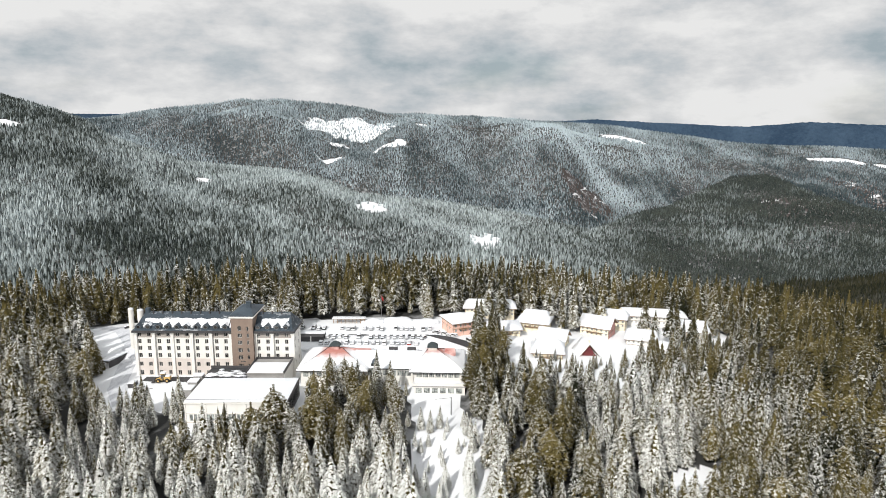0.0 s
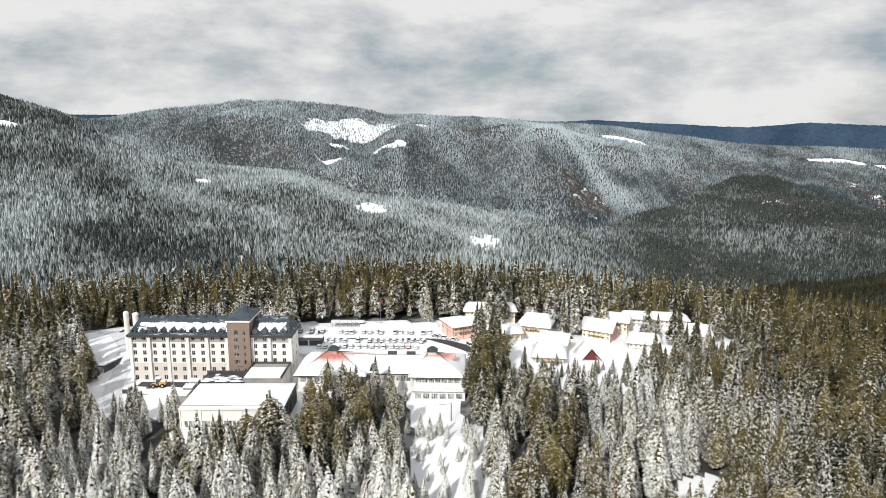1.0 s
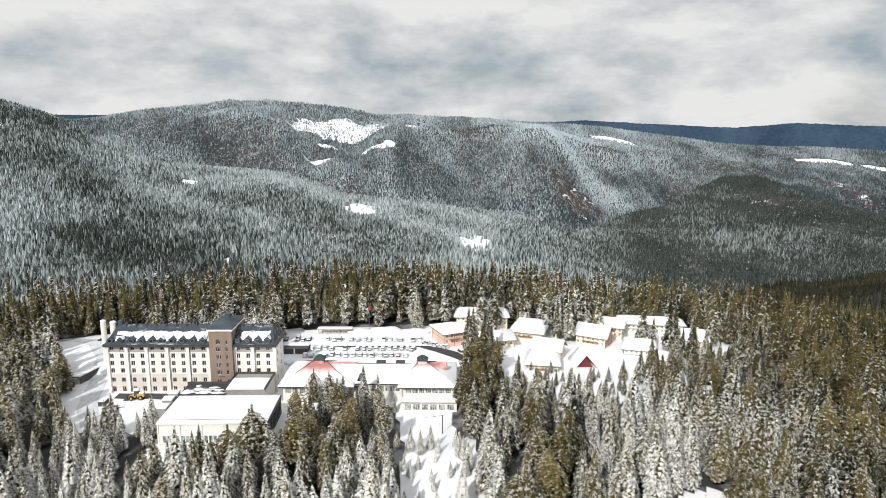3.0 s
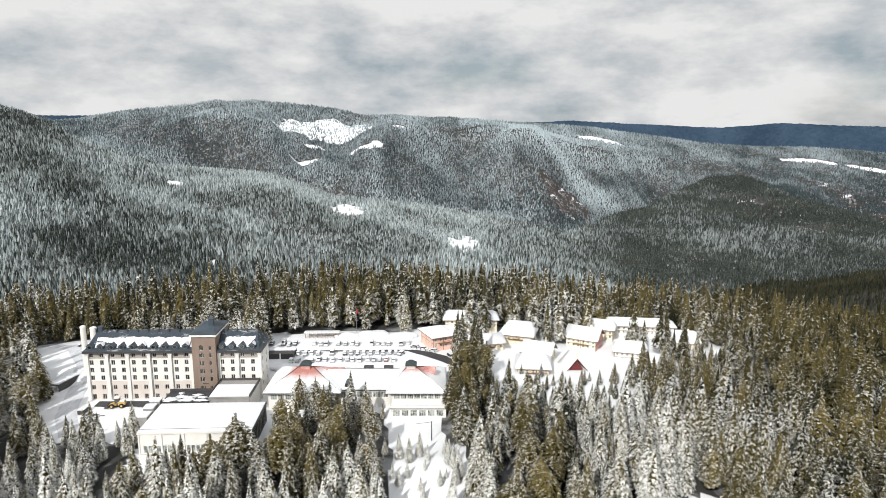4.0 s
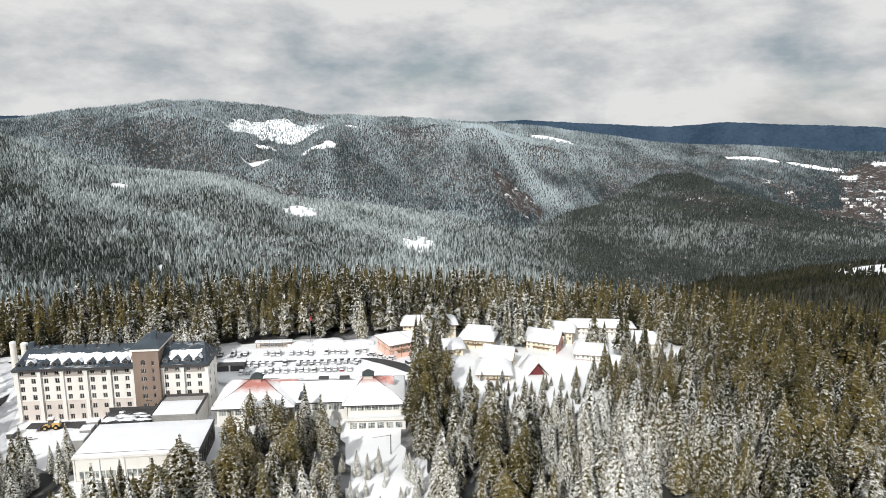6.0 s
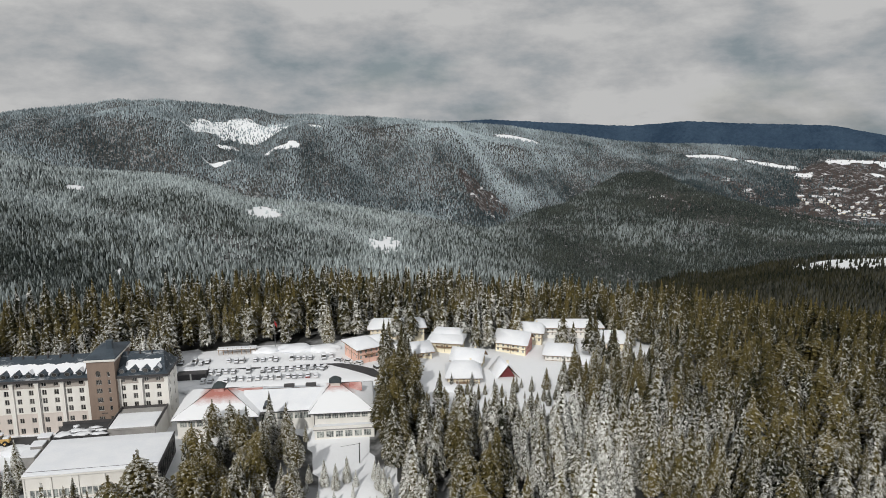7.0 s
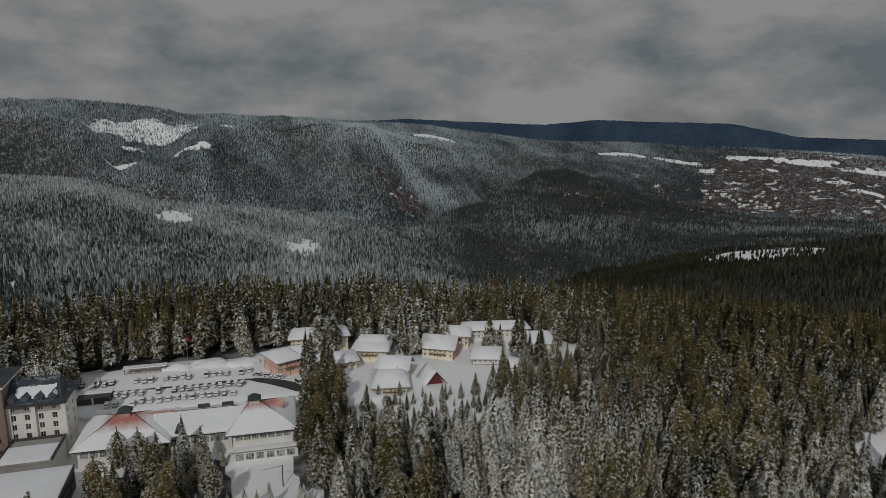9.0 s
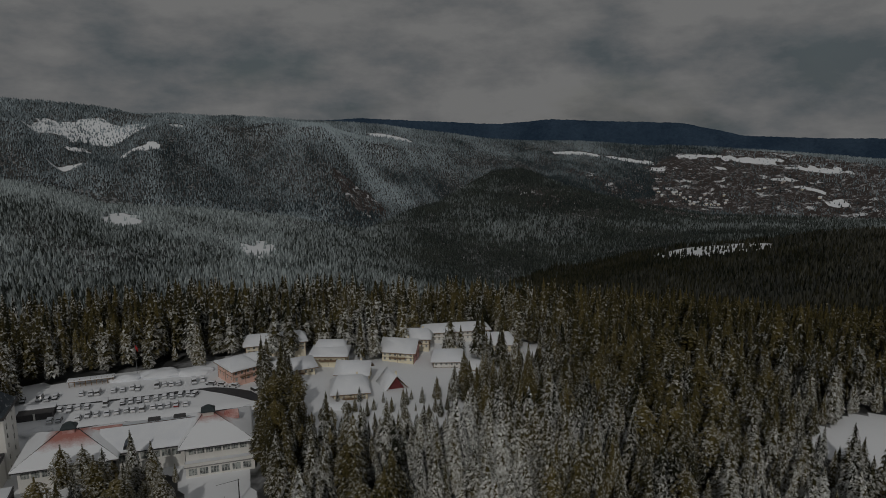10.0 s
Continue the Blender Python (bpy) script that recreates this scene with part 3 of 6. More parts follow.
# ---- the hotel ----
def build_hotel():
    hotel = thing("hotel", pose(-131.2, 278.3, 0, 0, 0, -0.4), "six-storey white and beige mountain hotel with slate mansard roof", "hotel")
    W, D, EAVE = 67.6, 14.5, 20.4
    cols = [1.7, 5.7, 10.1, 14.0, 18.1, 22.1, 26.4, 30.4, 34.7, 38.7]
    cols_r = [52.7, 56.7, 60.7, 64.7]
    rows = [(0.3, 2.1), (4.3, 1.9), (8.2, 1.95), (11.4, 1.95), (14.5, 1.95), (17.65, 1.9)]
    bands = [(-3.0, 7.7, plaster_beige, "beige plaster lower storeys"), (7.7, 17.05, plaster_white, "white plaster middle storeys"), (17.05, EAVE, plaster_grey, "grey-beige attic storey, darkened for the eaves shadow")]
    for x0, x1, cs in ((0.0, 41.5, cols), (51.0, W, cols_r)):
        for b0, b1, mat, lab in bands:
            holes = [(c - x0 - 0.75, c - x0 + 0.75, z, z + h) for c in cs for z, h in rows if b0 < z < b1]
            w = part("wall", opened_wall(x1 - x0, b0, b1, holes), mat, hotel, lab)
            w.location = (x0, 0, 0)
        for c in cs:
            for z, h in rows:
                window(hotel, c, 0.17, z, 1.5, h, frame_white)
        part("inner_wall", boxed(x0 + 0.4, x1 - 0.4, 0.6, 0.8, -2, EAVE - 0.2), trim_dark, hotel)
    # end and rear walls
    for name, x0, rz in (("left", 0.0, -90), ("right", W, 90)):
        holes = [(c - 0.7, c + 0.7, z, z + h) for c in (4.0, 10.5) for z, h in rows]
        w = part("wall", opened_wall(D, -3.0, EAVE, holes), plaster_white, hotel, "white plaster gable wall")
        w.matrix_basis = Matrix.Translation((x0, 0 if rz > 0 else D, 0)) @ Matrix.Rotation(radians(rz), 4, "Z")
        for c in (4.0, 10.5):
            for z, h in rows:
                window(w, c, 0.17, z, 1.4, h, frame_white)
    part("wall", boxed(0.4, W - 0.4, D - 0.35, D, -3, EAVE), plaster_white, hotel, "white plaster rear wall")
    # pilasters
    for x in (0.15, 7.9, 15.9, 24.2, 32.5, 40.9, 51.6, 58.7, W - 0.15):
        p = bmesh.new()
        box(p, x - 0.6, x + 0.6, -0.55, 0.0, -3, 18.7)
        box(p, x - 0.85, x + 0.85, -0.8, 0.0, 18.7, 19.5, bevel=0.08)
        part("pilaster", p, plaster_white, hotel, "white plaster pilaster")
    # string courses
    for x0, x1 in ((0.7, 41.0), (51.5, W - 0.7)):
        part("cornice", boxed(x0, x1, -0.12, 0.0, 16.95, 17.15), plaster_white, hotel)
        part("cornice", boxed(x0, x1, -0.1, 0.0, 7.62, 7.8), plaster_beige, hotel)
    # roofs of both wings
    for x0, x1, i0, i1 in ((-0.9, 41.6, 2.2, 0.0), (50.9, W + 0.8, 0.0, 2.2)):
        bm = bmesh.new()
        y0, y1, ym = -1.4, D + 1.4, D / 2
        z0, z1, z2 = EAVE + 0.15, EAVE + 0.9, 26.7
        a0, a1 = (0.9 if i0 else 0), (0.9 if i1 else 0)
        pts = [(x0, y0, z0), (x1, y0, z0), (x1, y1, z0), (x0, y1, z0), (x0 + a0, y0 + 1.2, z1), (x1 - a1, y0 + 1.2, z1), (x1 - a1, y1 - 1.2, z1), (x0 + a0, y1 - 1.2, z1), (x0 + i0 + a0, ym, z2), (x1 - i1 - a1, ym, z2)]
        pts += [(p[0], p[1], EAVE - 0.55) for p in pts[:4]]
        poly(bm, pts, [(0, 1, 5, 4), (1, 2, 6, 5), (2, 3, 7, 6), (3, 0, 4, 7), (4, 5, 9, 8), (6, 7, 8, 9), (5, 6, 9), (7, 4, 8), (0, 10, 11, 1), (1, 11, 12, 2), (2, 12, 13, 3), (3, 13, 10, 0), (13, 12, 11, 10)])
        roof = part("roof", bm, roof_dusted, hotel, "dark slate-blue metal roof with patches of snow")
        # seams of the sheet roof
        for k in range(int((x1 - x0 - 3) / 4.1)):
            x = x0 + 2.5 + k * 4.1
            part("vent_pipe", tube(bmesh.new(), (x, ym - 0.9, 25.4), (x, ym - 0.9, 27.2), 0.32, 0.28), trim_dark, roof)
        # lying snow on the slope, in a ragged sheet
        n = int((x1 - x0) / 0.55)
        b = bmesh.new()
        prev = None
        for k in range(n + 1):
            x = x0 + 2.6 + i0 * 0.7 + (x1 - x0 - 4.2 - (i0 + i1) * 0.7) * k / n
            a = 0.14 + 0.10 * noise.noise(Vector((x * 0.30, 3.1, x0))) + 0.05 * noise.noise(Vector((x * 1.7, 5, 0)))
            c = 0.58 + 0.14 * noise.noise(Vector((x * 0.22, 8.1, x0))) + 0.06 * noise.noise(Vector((x * 1.5, 2, 0)))
            fade = min(1, 3.0 * k / n) if x0 < 0 else min(1, 4.0 * (n - k) / n)
            a = max(0.02, a + 0.3 * (1 - fade))
            c = max(min(0.96, c), a + 0.05)
            row = []
            for q in range(5):
                f = a + (c - a) * q / 4
                th = 0.12 if q in (1, 2, 3) else 0.02
                row.append(b.verts.new((x, y0 + 1.2 + (ym - y0 - 1.2) * f - 0.5 * th, z1 + (z2 - z1) * f + 0.8 * th)))
            if prev:
                for q in range(4):
                    b.faces.new((prev[q], row[q], row[q + 1], prev[q + 1]))
            prev = row
        part("snow_patch", b, snow, roof, "ragged sheet of lying snow", True)
    # dormers
    def dormer():
        d = bmesh.new()
        poly(d, [(-0.85, 0, 0), (0.85, 0, 0), (0.85, 0, 1.0), (0, 0, 1.75), (-0.85, 0, 1.0), (-0.85, 2.6, 1.0), (0.85, 2.6, 1.0), (0, 3.2, 1.75), (-0.85, 2.6, 0), (0.85, 2.6, 0)], [(0, 1, 2, 3, 4), (4, 3, 7, 5), (3, 2, 6, 7), (0, 4, 5, 8), (2, 1, 9, 6)])
        body = mesh_of("dormer", d, roof_slate)
        r = bmesh.new()
        poly(r, [(-1.05, -0.15, 0.9), (0, -0.15, 1.85), (1.05, -0.15, 0.9), (1.05, 2.2, 0.9), (0, 3.1, 1.85), (-1.05, 2.2, 0.9), (-1.05, -0.15, 1.02), (0, -0.15, 2.0), (1.05, -0.15, 1.02), (1.05, 2.2, 1.02), (0, 3.1, 2.0), (-1.05, 2.2, 1.02)], [(6, 7, 10, 11), (7, 8, 9, 10), (0, 1, 7, 6), (1, 2, 8, 7), (2, 3, 9, 8), (5, 0, 6, 11)])
        cap = mesh_of("dormer_roof", r, roof_slate)
        g = bmesh.new()
        bmesh.ops.create_circle(g, cap_ends=True, segments=12, radius=0.52, matrix=Matrix.Translation((0, -0.09, 0.75)) @ Matrix.Rotation(radians(90), 4, "X"))
        ring = bmesh.new()
        tube(ring, (0, -0.06, 0.75), (0, 0.02, 0.75), 0.68, 0.68, 14)
        return body, cap, mesh_of("pane", g, glass_dark), mesh_of("window_ring", ring, metal_grey)
    body, cap, pane, ring = dormer()
    for k, x in enumerate(cols + cols_r):
        d = share("dormer", body, hotel, Matrix.Translation((x, -0.45, EAVE + 0.62)) @ Matrix.Diagonal((1.42, 1.25, 1.2, 1)))
        share("dormer_roof", cap, d, Matrix())
        share("pane", pane, d, Matrix())
        share("window_ring", ring, d, Matrix())
        lip = bmesh.new()
        poly(lip, [(0.1, 0.25, 1.95), (0.95, 0.1, 1.1), (0.98, 1.9, 1.1), (0.1, 2.7, 1.98), (0.15, 0.3, 2.1), (0.85, 0.2, 1.32), (0.88, 1.8, 1.32), (0.15, 2.6, 2.12)], [(4, 5, 6, 7), (0, 1, 5, 4), (1, 2, 6, 5), (2, 3, 7, 6), (3, 0, 4, 7)])
        if k % 4 == 1:
            share("snow_patch", mesh_of("snow_patch", lip, snow), d, Matrix() if k % 2 else Matrix.Scale(-1, 4, (1, 0, 0)))
        if k % 3 != 1:
            s = bmesh.new()
            hip(s, -0.75, 0.55, 0.3, 2.4, 0.1, 0.35, 0.4, 0.4, 0.3)
            share("snow_patch", mesh_of("snow_patch", s, snow), d, Matrix.Translation((1.9, 0.3, 0.15)) @ Matrix.Rotation(radians(38), 4, "X"))
    for x0, x1 in ((-0.95, 41.6), (50.9, W + 0.85)):
        part("fascia", boxed(x0, x1, -1.52, -1.41, EAVE - 0.75, EAVE + 0.22), trim_dark, hotel, "dark metal eaves board")
    part("fascia", boxed(W + 0.81, W + 0.9, -1.4, D + 1.4, EAVE - 0.75, EAVE + 0.22), trim_dark, hotel)
    part("gutter", tube(bmesh.new(), (-0.9, -1.6, EAVE + 0.1), (41.6, -1.6, EAVE + 0.1), 0.13, 0.13, 6), trim_dark, hotel)
    part("gutter", tube(bmesh.new(), (50.9, -1.6, EAVE + 0.1), (W + 0.8, -1.6, EAVE + 0.1), 0.13, 0.13, 6), trim_dark, hotel)
    # the lift tower
    tx0, tx1, ty = 41.9, 51.1, -2.3
    rows_t = [0.8, 4.4, 7.9, 11.0, 14.2, 17.3, 20.5, 23.0]
    holes = [(3.6 - 0.95, 3.6 + 0.95, z, z + 1.8) for z in (4.4, 8.3, 11.5, 14.9, 18.0)] + [(7.0 - 0.45, 7.0 + 0.45, z, z + 1.8) for z in (4.4, 8.3, 11.5, 14.9, 18.0, 20.9)] + [(3.6 - 0.8, 3.6 + 0.8, 20.9, 22.4)]
    w = part("tower_wall", opened_wall(tx1 - tx0, -3, 26.6, holes), plaster_taupe, hotel, "taupe-brown plastered lift tower")
    w.location = (tx0, ty, 0)
    for z in (4.4, 8.3, 11.5, 14.9, 18.0):
        window(w, 3.6, 0.17, z, 1.9, 1.8, frame_white, mullions=2)
    for z in (4.4, 8.3, 11.5, 14.9, 18.0, 20.9):
        window(w, 7.0, 0.17, z, 0.9, 1.8, frame_white, mullions=0)
    window(w, 3.6, 0.17, 20.9, 1.6, 1.5, frame_white, mullions=2)
    arch = bmesh.new()
    bmesh.ops.create_circle(arch, cap_ends=True, segments=16, radius=0.8, matrix=Matrix.Translation((3.6, -0.03, 22.4)) @ Matrix.Rotation(radians(90), 4, "X"))
    part("arched_light", arch, glass_dark, w)
    for x in (tx0, tx1 - 0.35):
        part("tower_wall", boxed(x, x + 0.35, ty + 0.352, D + 1.0, -3, 26.6), plaster_taupe, hotel)
    part("tower_wall", boxed(tx0 + 0.35, tx1 - 0.35, D + 0.65, D + 1.0, -3, 26.6), plaster_taupe, hotel)
    part("tower_wall", boxed(tx0 + 0.4, tx1 - 0.4, ty + 0.6, ty + 0.8, -3, 26.4), trim_dark, hotel)
    part("cornice", boxed(tx0 - 0.55, tx1 + 0.55, ty - 0.6, D + 1.3, 26.62, 27.3, bevel=0.06), plaster_white, hotel, "white cornice under the tower roof")
    tr = bmesh.new()
    hip(tr, tx0 - 0.5, tx1 + 0.5, ty - 0.3, D + 1.6, 27.65, 30.4, 4.0, 4.0, 0.33)
    part("tower_roof", tr, roof_slate, hotel, "dark slate hipped tower roof")
    ch = boxed(47.2, 49.0, 3.3, 4.9, 28.6, 32.0)
    box(ch, 47.0, 49.2, 3.1, 5.1, 32.0, 32.25)
    part("chimney", ch, roof_slate, hotel, "sheet-clad chimney box")
    part("chimney", boxed(2.2, 4.0, 6.4, 8.0, 25.5, 28.2), roof_slate, hotel, "sheet-clad chimney box")
    # lettering over the lower tower windows, too small to read
    for k in range(5):
        part("sign_bar", boxed(45.4 + 0.45 * k, 45.7 + 0.45 * k, ty - 0.06, ty - 0.01, 7.2, 7.6), trim_dark, hotel)
    # yard-side pilaster bases and downpipes
    for x in (8.9, 25.2, 33.4, 59.7):
        part("downpipe", tube(bmesh.new(), (x, -0.1, -2), (x, -0.1, EAVE - 0.3), 0.07, 0.07, 6), metal_grey, hotel)


build_hotel()


def build_stacks():
    for x0, x1, top in ((-144.2, -141.9, 23.7), (-140.1, -137.4, 23.2)):
        e = thing("stair_tower", pose((x0 + x1) / 2, 301, 0), "tall white rendered stack with a rounded top behind the hotel", "tower")
        w = x1 - x0
        sh = bmesh.new()
        bmesh.ops.create_cone(sh, cap_ends=True, segments=20, radius1=w / 2, radius2=w / 2, depth=top - 0.5 + 2, matrix=Matrix.Translation((0, 0, (top - 0.5 - 2) / 2)))
        part("shaft", sh, plaster_white, e)
        cap = bmesh.new()
        bmesh.ops.create_uvsphere(cap, u_segments=20, v_segments=10, radius=1.0)
        for v in cap.verts:
            v.co = Vector((v.co.x * (w / 2 + 0.08), v.co.y * (w / 2 + 0.08), top - 0.7 + max(v.co.z, -0.1) * 0.8))
        part("cap", cap, snow, e, "rounded snow cap", True)


build_stacks()


# ---- the low front building, its link and the yard ----
def build_front_block():
    blk = thing("banquet_block", pose(-93.6, 232.2, 0, 0, 0, 0.9), "long low white building with a snow-covered flat roof", "building")
    W, D, T = 36.8, 24.3, 7.9
    bays = 4
    holes = []
    for k in range(22):
        x = 1.2 + k * (W - 2.4) / 22
        holes.append((x + 0.10, x + 1.42, 0.6, 3.2))
    w = part("wall", opened_wall(W, -4, T - 0.5, holes), plaster_white, blk, "white front wall with a strip of windows")
    for h in holes:
        window(w, (h[0] + h[1]) / 2, 0.17, h[2], h[1] - h[0], h[3] - h[2], frame_white, mullions=0, glass=glass_pale)
    part("inner_wall", boxed(0.4, W - 0.4, 1.2, 1.4, -4, T - 0.7), plaster_grey, blk)
    for k in range(6):
        x = k * W / 5
        part("pilaster", boxed(x - 0.22, x + 0.22, -0.3, 0.0, 0.2, T - 0.8), plaster_white, blk)
    part("plinth", boxed(-0.2, W + 0.2, -0.35, -0.004, -4, 0.2), plaster_beige, blk)
    part("band", boxed(-0.1, W + 0.1, -0.2, -0.004, 3.3, 3.6), plaster_white, blk)
    side = part("wall", opened_wall(D, -4, T - 0.5, [(1.0 + 2.3 * k, 2.8 + 2.3 * k, 0.6, 5.6) for k in range(10)]), trim_dark, blk, "dark glazed side wall")
    side.matrix_basis = Matrix.Translation((W, 0, 0)) @ Matrix.Rotation(radians(90), 4, "Z")
    for k in range(10):
        window(side, 1.9 + 2.3 * k, 0.17, 0.6, 1.8, 5.0, frame_white, mullions=0)
    part("wall", boxed(0.0, 0.35, 0.36, D - 0.36, -4, T - 0.5), plaster_white, blk)
    part("wall", boxed(0.36, W - 0.36, D - 0.35, D, -4, T - 0.5), plaster_white, blk)
    part("roof", boxed(-0.5, W + 0.5, -0.5, D - 1.6, T - 0.5, T, bevel=0.04), plaster_white, blk, "white flat roof edge")
    s = bmesh.new()
    box(s, -0.35, W + 0.35, -0.4, D - 1.8, T, T + 0.45, bevel=0.2)
    part("snow_cover", uneven(s, 0.12, 7.0, 3.0, 3), snow, blk, "thick smooth snow cover", True)
    part("cable", tube(bmesh.new(), (-0.2, 1.5, T + 0.5), (W + 0.2, 1.5, T + 0.5), 0.07, 0.07, 6), trim_dark, blk, "thin dark cable along the roof edge")
    part("roof_edge", boxed(W + 0.36, W + 0.62, -0.5, D - 1.6, T - 0.3, T + 0.35), trim_dark, blk, "dark roof edge flashing")
    for x, y, ww, d, h in ((-8.4, 17.2, 4.6, 4.6, 5.4), (-7.0, 22.6, 3.6, 3.6, 6.4), (-6.2, 26.8, 3.6, 3.0, 7.3)):
        part("stair_housing", boxed(x, x + ww, y, y + d, -2, h), concrete, blk, "grey stepped stair housing")
        part("snow_cover", boxed(x - 0.2, x + ww + 0.2, y - 0.2, y + d + 0.2, h, h + 0.4, bevel=0.15), snow, blk)
    # upper link towards the hotel
    lk = thing("link_block", pose(-78.9, 260.2, 0), "low flat-roofed link wing with snow and dark parapets", "building")
    bw, bd, bt = 14.9, 16.6, 8.4
    wl = part("wall", opened_wall(bw, 4, bt - 0.6, []), concrete, lk, "grey rendered front wall")
    part("inner_wall", boxed(0.4, bw - 0.4, 0.8, 1.0, 4, bt - 0.6), trim_dark, lk)
    part("wall", boxed(0, 0.3, 0.36, bd, 0, bt - 0.6), trim_dark, lk)
    part("wall", boxed(bw - 0.3, bw, 0.36, bd, 0, bt - 0.6), plaster_white, lk)
    part("roof", boxed(-0.3, bw + 0.3, -0.3, bd, bt - 0.6, bt - 0.1), concrete, lk, "pale roof slab")
    part("snow_cover", uneven(boxed(0.2, bw - 0.2, -0.1, bd - 5.4, bt - 0.1, bt + 0.35, bevel=0.15), 0.12, 3, 5.0, 4), snow, lk, "lying snow", True)
    for a in ((-0.35, 0.0, -0.3, bd), (bw, bw + 0.35, -0.3, bd), (0.0, bw, bd - 0.5, bd - 0.2)):
        part("parapet", boxed(a[0], a[1], a[2], a[3], bt - 0.1, bt + 0.75), trim_dark, lk, "dark parapet")
    part("terrace", boxed(-17.0, -0.36, -1.4, 8.6, 3, 7.1), asphalt, lk, "dark roof terrace, half cleared of snow")
    rnd = random.Random(8)
    for cx, cy, rx, ry in ((-14.0, 1.0, 2.6, 2.0), (-11.0, 3.4, 2.2, 1.6), (-8.0, 0.6, 3.4, 1.6), (-8.0, 2.8, 2.6, 1.1), (-3.0, 0.0, 2.6, 1.2), (-5.6, 5.0, 1.8, 0.8), (-12.2, 6.6, 1.2, 1.0), (-3.0, 2.6, 1.9, 0.8)):
        pat = bmesh.new()
        bmesh.ops.create_icosphere(pat, subdivisions=3, radius=1.0)
        for v in pat.verts:
            w = 1 + 0.9 * noise.noise(v.co * 2.1 + Vector((cx, cy, 0)))
            v.co = Vector((cx + v.co.x * rx * w, cy + v.co.y * ry * w, 7.08 + max(v.co.z, -0.1) * 0.32))
        part("snow_patch", pat, snow, lk, "leftover patch of snow", True)
    part("parapet", boxed(-17.4, -0.36, 8.7, 9.0, 5.0, 8.0), trim_dark, lk)


build_front_block()


